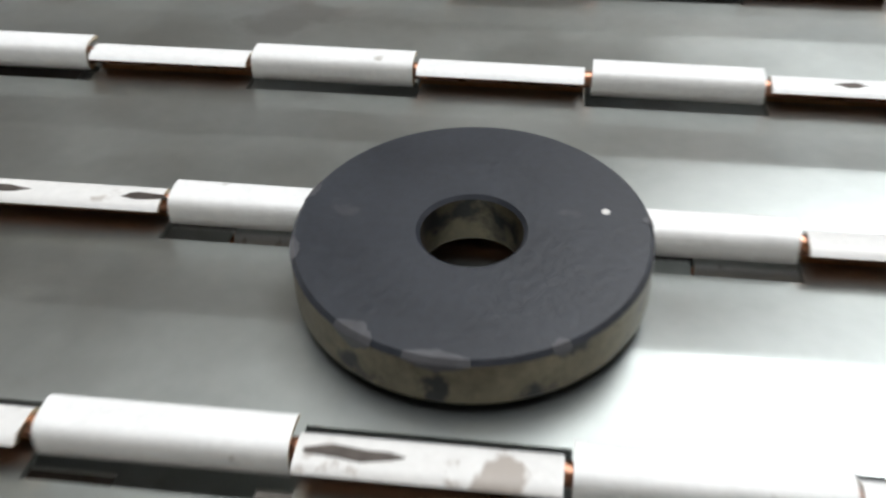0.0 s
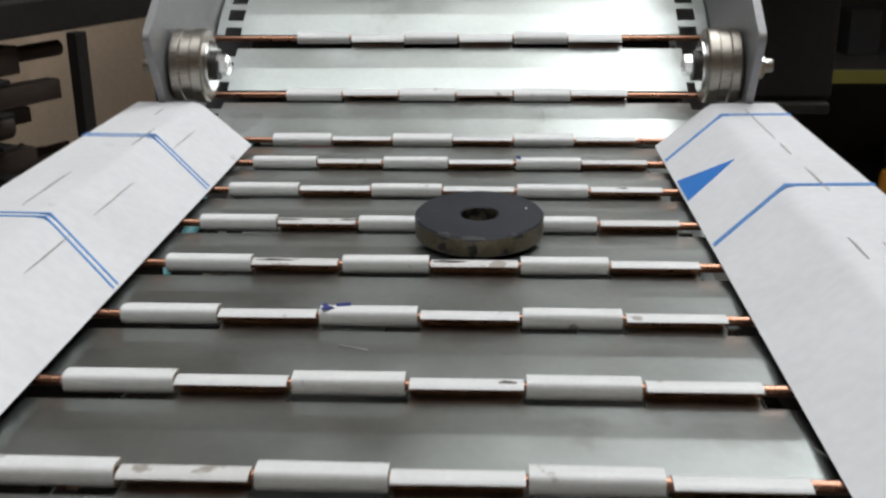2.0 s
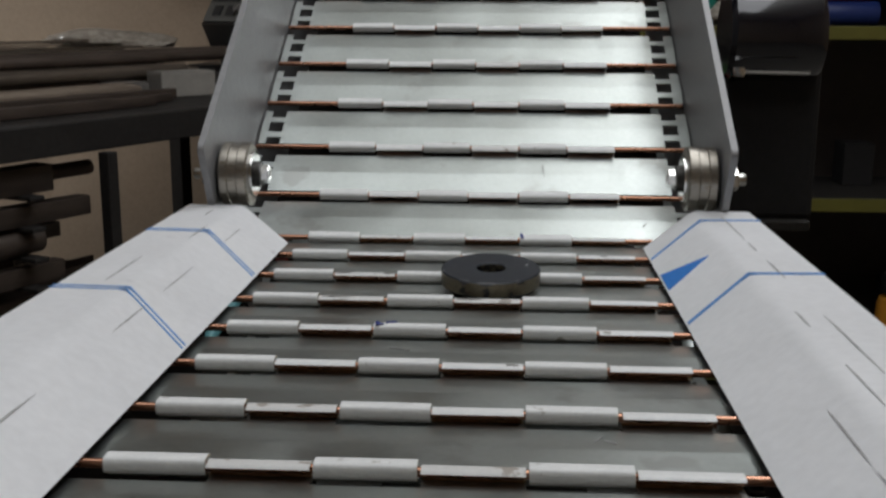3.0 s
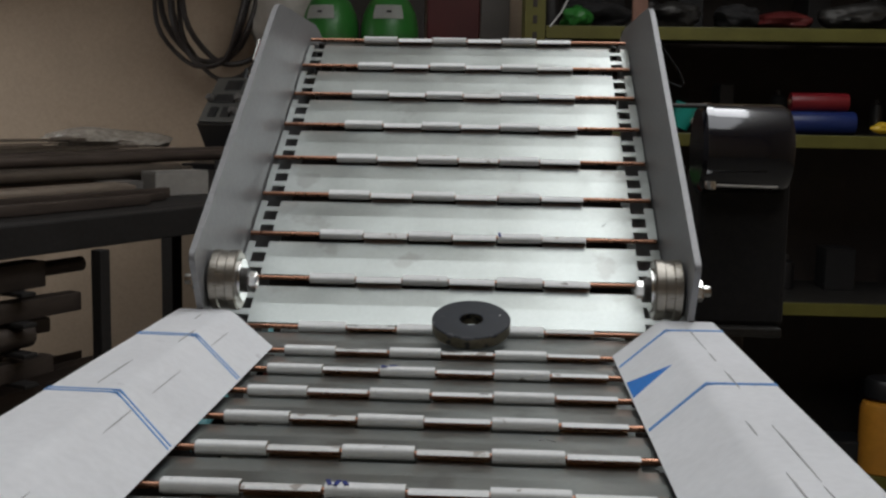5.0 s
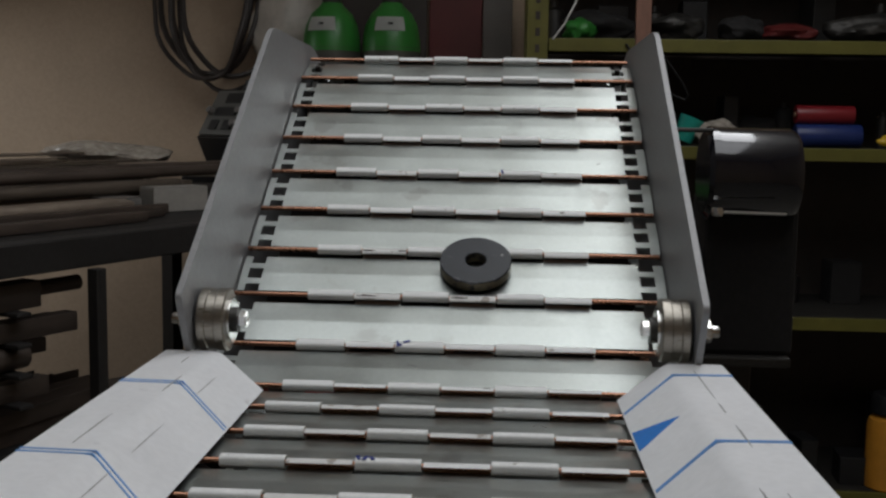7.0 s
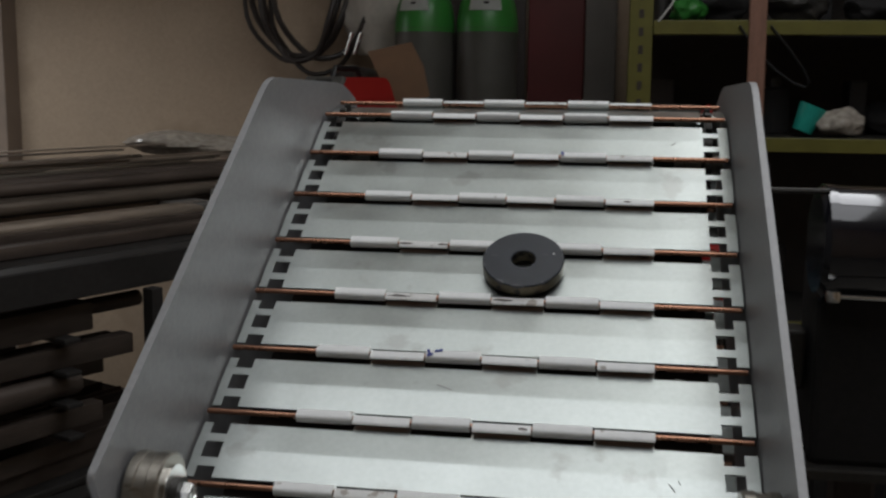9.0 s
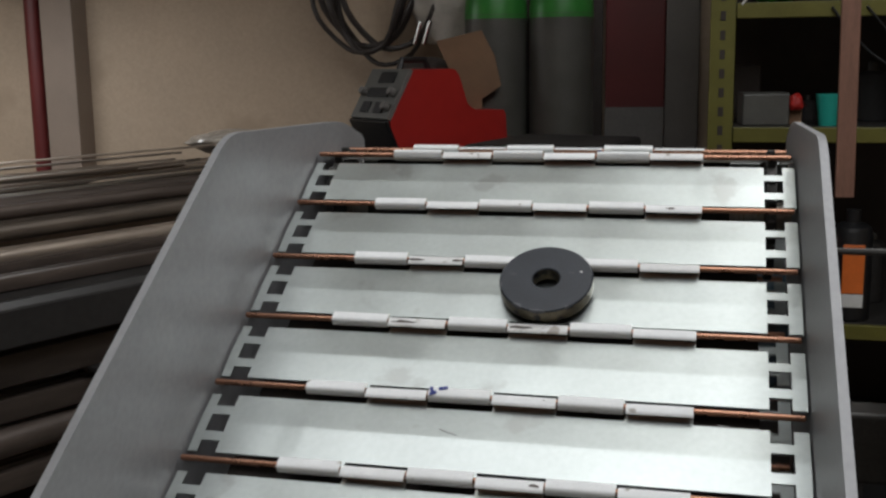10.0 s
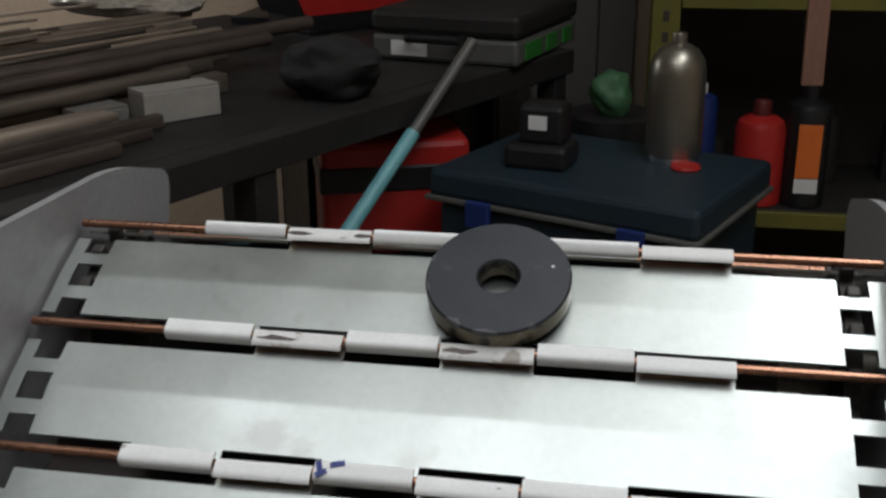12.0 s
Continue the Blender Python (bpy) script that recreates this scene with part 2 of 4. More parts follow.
def rounded(points, radius, steps=4):
    """An outline with its corners rounded."""
    out = []
    n = len(points)
    for k in range(n):
        p, a, b = Vector(points[k]), Vector(points[k - 1]), Vector(points[(k + 1) % n])
        r = radius[k] if isinstance(radius, (list, tuple)) else radius
        da, db = a - p, b - p
        r = min(r, da.length * 0.45, db.length * 0.45)
        if r < 1e-6:
            out.append(tuple(p))
            continue
        s, e = p + da.normalized() * r, p + db.normalized() * r
        for i in range(steps + 1):
            f = i / steps
            out.append(tuple((1 - f) ** 2 * s + 2 * f * (1 - f) * p + f * f * e))
    return out


def sweep(points, radius, segments=8, bm=None):
    """A round bar along a line of points."""
    bm = bm or bmesh.new()
    pts = [Vector(p) for p in points]
    rings = []
    side = None
    for k, p in enumerate(pts):
        d = (pts[min(k + 1, len(pts) - 1)] - pts[max(k - 1, 0)]).normalized()
        if side is None:
            side = d.orthogonal().normalized()
        side = (side - d * side.dot(d)).normalized()
        up = d.cross(side)
        rings.append([bm.verts.new(p + radius * (math.cos(2 * math.pi * i / segments) * side + math.sin(2 * math.pi * i / segments) * up)) for i in range(segments)])
    for a, b in zip(rings, rings[1:]):
        for i in range(segments):
            bm.faces.new((a[i], a[(i + 1) % segments], b[(i + 1) % segments], b[i]))
    bm.faces.new(rings[0][::-1])
    bm.faces.new(rings[-1])
    return bm


ALONG_X = pose(0, 0, 0, 0, 90, 0)
ALONG_Y = pose(0, 0, 0, -90, 0, 0)

# ---------------------------------------------------------------- the room
FLOOR_Z, CEIL_Z = -0.95, 2.25
WEST, EAST, SOUTH, NORTH = -3.2, 2.4, -2.6, 3.3


def room():
    g = part("floor", box((EAST - WEST + 0.4, NORTH - SOUTH + 0.4, 0.1), ((EAST + WEST) / 2, (NORTH + SOUTH) / 2, FLOOR_Z - 0.05)), M_FLOOR)
    tagged(g, "grey worn concrete workshop floor", "floor", kind="structure")
    c = part("ceiling", box((EAST - WEST + 0.4, NORTH - SOUTH + 0.4, 0.1), ((EAST + WEST) / 2, (NORTH + SOUTH) / 2, CEIL_Z + 0.05)), M_CEIL)
    tagged(c, "plain painted workshop ceiling", "ceiling", kind="structure")
    h, mz = CEIL_Z - FLOOR_Z, (CEIL_Z + FLOOR_Z) / 2
    for name, size, at in (
            ("wall_north", (EAST - WEST + 0.4, 0.2, h), ((EAST + WEST) / 2, NORTH + 0.1, mz)),
            ("wall_south", (EAST - WEST + 0.4, 0.2, h), ((EAST + WEST) / 2, SOUTH - 0.1, mz)),
            ("wall_west", (0.2, NORTH - SOUTH, h), (WEST - 0.1, (NORTH + SOUTH) / 2, mz)),
            ("wall_east", (0.2, NORTH - SOUTH, h), (EAST + 0.1, (NORTH + SOUTH) / 2, mz))):
        tagged(part(name, box(size, at), M_WALL), "cream plastered workshop wall, stained", "wall", kind="structure")
    pil = part("wall_pilaster", box((0.13, 0.10, h), (-2.215, NORTH - 0.05, mz), 0.004), M_PILASTER)
    tagged(pil, "grey-brown painted pilaster on the wall", "pilaster", kind="structure")
    pipe = thing("wall_pipe", "dark red painted pipe up the wall", "pipe", pose(-2.335, NORTH - 0.06, FLOOR_Z))
    part("tube", lathe([(0, 0), (0.03, 0), (0.03, h), (0, h)], 16), M_DARKRED, pipe, smooth=True)
    for z in (0.5, 1.5, 2.4):
        part("pipe_clip", lathe([(0.031, z), (0.036, z), (0.036, z + 0.03), (0.031, z + 0.03)], 16), M_DARK, pipe, smooth=True)
    door = thing("steel_door", "dark red steel door in the wall", "door", pose(-0.145, NORTH - 0.03, FLOOR_Z), kind="structure")
    part("door_leaf", box((0.19, 0.05, 2.0), (0, 0, 1.0), 0.004), M_DARKRED, door)
    part("door_post", box((0.105, 0.07, 2.1), (0.150, 0, 1.05), 0.004), M_POST, door)
    part("door_kick_plate", box((0.19, 0.012, 1.068), (0, -0.032, 0.534), 0.003), M_PALE, door)


def lamps():
    # Housings drawn round the unseen lamps, all out of view.
    for x, y, z, wx, wy, down, up in LAMPS:
        lamp = thing("ceiling_lamp", "white lamp housing added out of view", "ceiling lamp", pose(x, y, z), "ceiling lamps")
        part("housing", box((wx + 0.06, wy + 0.06, 0.02), (0, 0, 0.035), 0.004), M_HOUSING, lamp)
        for sx in (-1, 1):
            part("end_cap", box((wx + 0.05, 0.02, 0.05), (0, sx * (wy / 2 + 0.02), 0.022), 0.003), M_HOUSING, lamp)
            part("hanger", lathe([(0, 0.04), (0.004, 0.04), (0.004, CEIL_Z - z), (0, CEIL_Z - z)], 8, m=Matrix.Translation((0, sx * wy * 0.4, 0))), M_DARK, lamp)


# ---------------------------------------------------------------- belt links
OUT, INN = 0.0038, 0.0028      # a knuckle's outer and inner half size
RIDGE_AT, RIDGE = 0.0262, 0.0012
CUT, CUT_TOP = 0.0066, 0.0068   # how far a plate stays clear of its lower and upper pin between the knuckles
HOLE_X = ((-0.1525, -0.1420), (0.1400, 0.1512))
HOLE_U = ((0.0025, 0.0140), (0.0200, 0.0315), (0.0375, 0.0490))


def knuckle_mesh(name, front, film, size):
    """A rolled hinge knuckle about x; front: rolled up at the near side, otherwise at the far side and open in front."""
    bm = bmesh.new()
    sweep_to = 232 if front else 234
    rows = []
    for k in range(19):
        a = radians(-90 - sweep_to * k / 18)
        c, s = math.cos(a), math.sin(a)
        q = (abs(c) ** 3.6 + abs(s) ** 3.6) ** (-1 / 3.6)
        y, z = c * q, s * q
        if not front:
            y = -y
        rows.append(((y * OUT * size, z * OUT * 0.82 * size), (y * INN, z * INN * 0.82)))
    half = KN / 2 - 0.0005
    grid = [[(bm.verts.new((sx * half, *o)), bm.verts.new((sx * half, *i))) for sx in (-1, 1)] for o, i in rows]
    for a, b in zip(grid, grid[1:]):
        f = bm.faces.new((a[0][0], a[1][0], b[1][0], b[0][0]))
        f.material_index = 0
        bm.faces.new((a[0][1], b[0][1], b[1][1], a[1][1])).material_index = 1
        for k in (0, 1):
            bm.faces.new((a[k][0], b[k][0], b[k][1], a[k][1])).material_index = 1
    e = grid[-1]
    bm.faces.new((e[0][0], e[1][0], e[1][1], e[0][1])).material_index = 1
    return part(name, bm, [film, M_EDGE], smooth=True)


def plate_mesh(seed):
    """One belt plate, folded along a ridge, a little warped from knuckle to knuckle, with its drive holes and the tongues that run into the knuckles."""
    rng = random.Random(seed)
    warp = [RIDGE * (1 + rng.uniform(-0.16, 0.16)) for k in range(14)]
    xs = sorted({-0.1580, 0.1585, *(v for p in HOLE_X for v in p), *(round((i - 3) * KN + d, 5) for i in range(7) for d in (-0.006, -0.0005, 0.0005, 0.006))})
    us = sorted({0.0, CUT, PITCH - CUT_TOP, PITCH, RIDGE_AT, RIDGE_AT - 0.0012, RIDGE_AT + 0.0012, *(v for p in HOLE_U for v in p)})
    bm = bmesh.new()
    verts = {}

    def vert(x, u):
        if (x, u) not in verts:
            at = x / KN + 6.5
            k, f = math.floor(at), at - math.floor(at)
            f = min(1.0, max(0.0, (f - 0.5) / 0.36 + 0.5))
            rise = warp[k] * (1 - f) + warp[k + 1] * f
            v = RIDGE_AT - max(abs(u - RIDGE_AT), 0.0005)
            z = rise * v / RIDGE_AT
            verts[x, u] = bm.verts.new((x, u, -INN + z))
        return verts[x, u]
    for x0, x1 in zip(xs, xs[1:]):
        for u0, u1 in zip(us, us[1:]):
            xm, um = (x0 + x1) / 2, (u0 + u1) / 2
            if any(a < xm < b for a, b in HOLE_X) and any(a < um < b for a, b in HOLE_U):
                continue
            k = math.floor(xm / KN + 3)
            edge = abs(xm / KN - round(xm / KN)) * KN < 0.0005
            if um < CUT and (not 0 <= k < 6 or k % 2 == 1 or edge):
                continue
            if um > PITCH - CUT_TOP and (not 0 <= k < 6 or k % 2 == 0 or edge):
                continue
            bm.faces.new((vert(x0, u0), vert(x1, u0), vert(x1, u1), vert(x0, u1)))
    r = bmesh.ops.extrude_face_region(bm, geom=list(bm.faces))
    bmesh.ops.translate(bm, vec=(0, 0, -0.0012), verts=[v for v in r["geom"] if isinstance(v, bmesh.types.BMVert)])
    return part("plate", bm, M_PLATE)


def torn_patch(parent, x, u, w, d):
    """A place where the film has come off a knuckle's top."""
    bm = bmesh.new()
    n = 10
    top = [bm.verts.new((x + w * math.cos(2 * math.pi * k / n) * random.uniform(0.7, 1.2), u + d * math.sin(2 * math.pi * k / n) * random.uniform(0.35, 1.1), OUT * 0.80 - 0.0005)) for k in range(n)]
    bm.faces.new(top)
    r = bmesh.ops.extrude_face_region(bm, geom=list(bm.faces))
    bmesh.ops.translate(bm, vec=(0, 0, -0.0005), verts=[v for v in r["geom"] if isinstance(v, bmesh.types.BMVert)])
    part("bare_patch", bm, M_BARE, parent, "bare spot in the film")


def pen_mark(parent, strokes):
    for x, u, turn, length in strokes:
        bm = box((0.0019, length, 0.0004), m=pose(x, u, OUT * 0.80 + 0.0006, 0, 0, turn))
        part("pen_mark", bm, M_PEN, parent, "blue pen stroke")


def belt():
    links = {}
    plates = [plate_mesh(seed) for seed in range(5)]
    plate = plates[0]
    odd, even = knuckle_mesh("knuckle", True, M_KNUCKLE, 0.97), knuckle_mesh("knuckle", False, M_KNUCKLE, 0.98)
    even_torn = knuckle_mesh("knuckle", False, M_TORN, 0.98)
    pin = part("hinge_pin", lathe([(0, -0.1580), (0.0013, -0.1580), (0.0017, -0.1575), (0.0017, 0.1565), (0.0013, 0.1570), (0, 0.1570)], 12, m=ALONG_X), M_COPPER, smooth=True)
    first = True
    for row in range(-18, LINKS - 18):
        link = thing("belt_link", "folded galvanised belt plate, white-filmed hinge knuckles, copper-coated pin", "conveyor belt", group="links of the conveyor belt")
        if first:
            for o in (plate, pin, odd):
                o.parent = link
            odd.matrix_basis = pose(-2.5 * KN, 0, 0)
            even.parent = even_torn.parent = link
            even.matrix_basis, even_torn.matrix_basis = pose(-1.5 * KN, PITCH - 0.0017, -0.0006), pose(0.5 * KN, PITCH - 0.0017, -0.0006)
            rest = ((odd, -0.5, 0), (odd, 1.5, 0), (even, 2.5, PITCH - 0.0017))
            first = False
        else:
            if 0 < row + 18 < 5:
                plates[row + 18].parent = link
            else:
                share(plates[row % 5], link)
            share(pin, link)
            torn = {k: random.random() < 0.16 for k in (-1.5, 0.5, 2.5)}
            if row in (-1, -2):
                torn[-1.5] = True
            rest = [(odd, k, 0) for k in (-2.5, -0.5, 1.5)] + [(even_torn if torn[k] else even, k, PITCH - 0.0017) for k in (-1.5, 0.5, 2.5)]
        for ob, k, u in rest:
            share(ob, link, pose(k * KN + random.uniform(-0.0004, 0.0004), u + random.uniform(-0.0002, 0.0002), (0.0004 if u == 0 else -0.0006) + random.uniform(-0.00015, 0.00015), 0, 0, random.uniform(-0.5, 0.5)))
        links[row] = link
    for row, strokes in ((-4, ((0.112, 0.020, 35, 0.006), (0.116, 0.0235, 20, 0.003))), (-5, ((0.06, 0.036, -30, 0.007), (0.064, 0.033, 50, 0.005), (0.118, 0.030, 30, 0.006))), (3, ((0.052, 0.030, 5, 0.012),)),
                         (2, ((0.118, 0.022, -40, 0.005),)), (-3, ((0.118, 0.046, 80, 0.006), (-0.02, 0.03, 70, 0.010)))):
        for x, u, turn, length in strokes:
            lift = RIDGE * (RIDGE_AT - abs(u - RIDGE_AT)) / RIDGE_AT
            part("scratch", box((0.0005, length, 0.0003), m=pose(x, u, -INN + lift + 0.0003, 0, 0, turn)), M_SCUFF, links[row], "thin dark scratch")
    # what has been written on the film and where it is worn through
    pen_mark(links[-2], [(-0.0325, 0.0008, 20, 0.004), (-0.0315, -0.0015, -60, 0.004), (-0.0265, 0.0022, -75, 0.005)])
    pen_mark(links[-6], [(-0.0325, 0.0005, 15, 0.006), (-0.0290, 0.0, -10, 0.006), (-0.0255, 0.0, 20, 0.005)])
    pen_mark(links[2], [(0.0365, 0.0, 10, 0.005)])
    for row, x, w in ((-1, -0.0640, 0.005), (-1, -0.0385, 0.004), (-1, 0.0985, 0.003), (-2, -0.0600, 0.007), (-2, 0.0075, 0.006), (-4, 0.0300, 0.003), (0, 0.0850, 0.003), (-3, 0.0280, 0.003)):
        torn_patch(links[row], x, PITCH - 0.0020, w, 0.0014)
    return links


def link_pose(s):
    y0, z0 = belt_way(s)
    y1, z1 = belt_way(s + PITCH)
    return pose(0, y0, z0, math.degrees(math.atan2(z1 - z0, y1 - y0)), 0, 0)


def magnet():
    m = thing("ring_magnet", "dark grey ferrite ring magnet lying on the belt", "magnet")
    R, r, h = 0.0268, 0.0077, 0.0089
    body = part("ring", lathe([(r, 0.0006), (r + 0.0006, 0), (R - 0.001, 0), (R, 0.001), (R, h - 0.0007), (R - 0.0007, h), (r + 0.0006, h), (r, h - 0.0006), (r, 0.0006)], 72), [M_MAGNET, M_MAGNET_SIDE], m, smooth=True)
    for poly in body.data.polygons:
        c = poly.center
        if abs(poly.normal.z) < 0.5:
            poly.material_index = 1
    for a0, a1, depth in ((-104, -84, 0.0014), (-128, -114, 0.0022), (-60, -54, 0.0010), (8, 12, 0.0009), (160, 170, 0.0010), (-170, -160, 0.0009)):
        bm = bmesh.new()
        rim, low, mid, inn = [], [], [], []
        for k in range(9):
            a = radians(a0 + (a1 - a0) * k / 8)
            d = depth * math.sin(math.pi * k / 8) * random.uniform(0.7, 1.1) + 0.00008
            c, sn = math.cos(a), math.sin(a)
            rim.append(bm.verts.new(((R + 0.0001) * c, (R + 0.0001) * sn, h - 0.0006)))
            low.append(bm.verts.new(((R + 0.0001) * c, (R + 0.0001) * sn, h - 0.0006 - d * 0.9)))
            mid.append(bm.verts.new(((R - 0.0006) * c, (R - 0.0006) * sn, h + 0.00012)))
            inn.append(bm.verts.new(((R - 0.0006 - d) * c, (R - 0.0006 - d) * sn, h + 0.00012)))
        for k in range(8):
            bm.faces.new((low[k], low[k + 1], rim[k + 1], rim[k]))
            bm.faces.new((rim[k], rim[k + 1], mid[k + 1], mid[k]))
            bm.faces.new((mid[k], mid[k + 1], inn[k + 1], inn[k]))
        part("chip", bm, M_CHIP, m, "pale chipped edge")
    part("speck", lathe([(0, 0.0002), (0.0006, 0.0001), (0.0007, 0)], 8, m=pose(0.0195, 0.006, h)), M_PAPER, m, "small white speck")
    return m


# ---------------------------------------------------------------- conveyor frame
def incline_outline(points):
    return [incline(a, n) for a, n in points]


def side_rail(x0, x1):
    rail = thing("side_rail", "grey painted steel side plate of the inclined conveyor", "side rail", group="side rails")
    pts = [(-0.004, -0.03), (-0.016, 0.030), (-0.012, 0.082), (0.318, 0.096), (0.482, -0.012), (0.520, -0.055), (0.47, -0.10), (0.02, -0.10)]
    bm = prism(rounded(incline_outline(pts), [0.004, 0.006, 0.004, 0.016, 0.020, 0.010, 0.004, 0.004]), x0, x1)
    edges = [e for e in bm.edges if e.is_manifold and abs(e.verts[0].co.x - e.verts[1].co.x) < 1e-6]
    bmesh.ops.bevel(bm, geom=edges, offset=0.0006, segments=1, affect="EDGES")
    part("plate", bm, M_RAIL, rail)
    side = 1 if x0 > 0 else -1
    inner, outer = (x0, x1) if side > 0 else (x1, x0)
    yc, zc = -0.012, 0.0415
    roller = part("hold_down_roller", lathe([(0.006, 0.002), (0.0195, 0.002), (0.0205, 0.003), (0.0205, 0.0075), (0.0198, 0.0082), (0.0198, 0.0135), (0.0205, 0.0142), (0.0205, 0.0195), (0.0195, 0.0205), (0.006, 0.0205)], 40), M_STEEL, rail, "dull turned steel roller", True)
    roller.matrix_basis = pose(inner, yc, zc, 0, 90 * -side, 0)
    part("washer", lathe([(0.004, 0.0207), (0.0145, 0.0207), (0.0145, 0.0225), (0.004, 0.0225)], 28), M_ZINC, roller, "bright zinc washer", True)
    part("spacer", lathe([(0.003, 0.0226), (0.0085, 0.0226), (0.0085, 0.0262), (0.003, 0.0262)], 24), M_DARK, roller, smooth=True)
    part("bolt_head", lathe([(0, 0.0310), (0.0035, 0.0310), (0.0038, 0.0318), (0.0052, 0.0318), (0.0060, 0.0308), (0.0060, 0.0264), (0, 0.0264)], 6), M_ZINC, roller, "bright zinc bolt head")
    part("nut", lathe([(0.003, -0.0055), (0.0072, -0.0055), (0.0075, -0.0065), (0.0075, -0.0120), (0.0070, -0.0128), (0.003, -0.0128)], 6), M_ZINC, roller, "bright zinc nut")
    part("bolt_end", lathe([(0, -0.0185), (0.0036, -0.0180), (0.0040, -0.0170), (0.0040, -0.0120)], 14), M_ZINC, roller, smooth=True)


def drums():
    for name, (y, z) in (("top_drum", incline(RISE, -RAD)), ("tail_drum", (-LOWER, -RAD))):
        d = thing(name, "dark steel belt drum with toothed end discs", "drum", pose(0, y, z), "belt drums")
        part("shaft", lathe([(0, -0.16), (0.010, -0.16), (0.010, 0.16), (0, 0.16)], 20, m=ALONG_X), M_STEEL, d, smooth=True)
        part("barrel", lathe([(0.010, -0.12), (0.036, -0.12), (0.036, 0.12), (0.010, 0.12)], 40, m=ALONG_X), M_DARK, d, smooth=True)
        for x in (-0.1472, 0.1456):
            bm = lathe([(0.010, x - 0.003), (0.0375, x - 0.003), (0.0375, x + 0.003), (0.010, x + 0.003)], 36, m=ALONG_X)
            disc = part("end_disc", bm, M_DARK, d)
            tooth = part("tooth", box((0.005, 0.005, 0.006), (x, 0, 0.0402), 0.0008), M_DARK, disc)
            for k in range(1, 16):
                share(tooth, disc, pose(0, 0, 0, 22.5 * k, 0, 0))


GUARD_END, GUARD_BACK = -0.032, -0.93
SLOPE_LO, SLOPE_HI, TOP_OUT = (0.1110, 0.0025), (0.1415, 0.0243), (0.1780, 0.0245)


def on_guard(side, f, y, lift=0.0):
    """A place on a guard's skin: f from 0 at its lower inner edge to 1 at the ridge and 2 at the outer edge."""
    a, b = (SLOPE_LO, SLOPE_HI) if f <= 1 else (SLOPE_HI, TOP_OUT)
    g = f if f <= 1 else f - 1
    d = Vector((b[0] - a[0], b[1] - a[1])).normalized()
    x, z = a[0] + (b[0] - a[0]) * g - d.y * lift, a[1] + (b[1] - a[1]) * g + d.x * lift
    return Vector((side * x, y, z))


def strip(side, corners, mat, name, parent, label=""):
    """A thin printed patch on a guard: corners as (f, y)."""
    bm = bmesh.new()
    top = [bm.verts.new(on_guard(side, f, y, 0.00035)) for f, y in corners]
    low = [bm.verts.new(on_guard(side, f, y, -0.0002)) for f, y in corners]
    n = len(top)
    bm.faces.new(top)
    bm.faces.new(low[::-1])
    for k in range(n):
        bm.faces.new((top[k], low[k], low[(k + 1) % n], top[(k + 1) % n]))
    return part(name, bm, mat, parent, label)


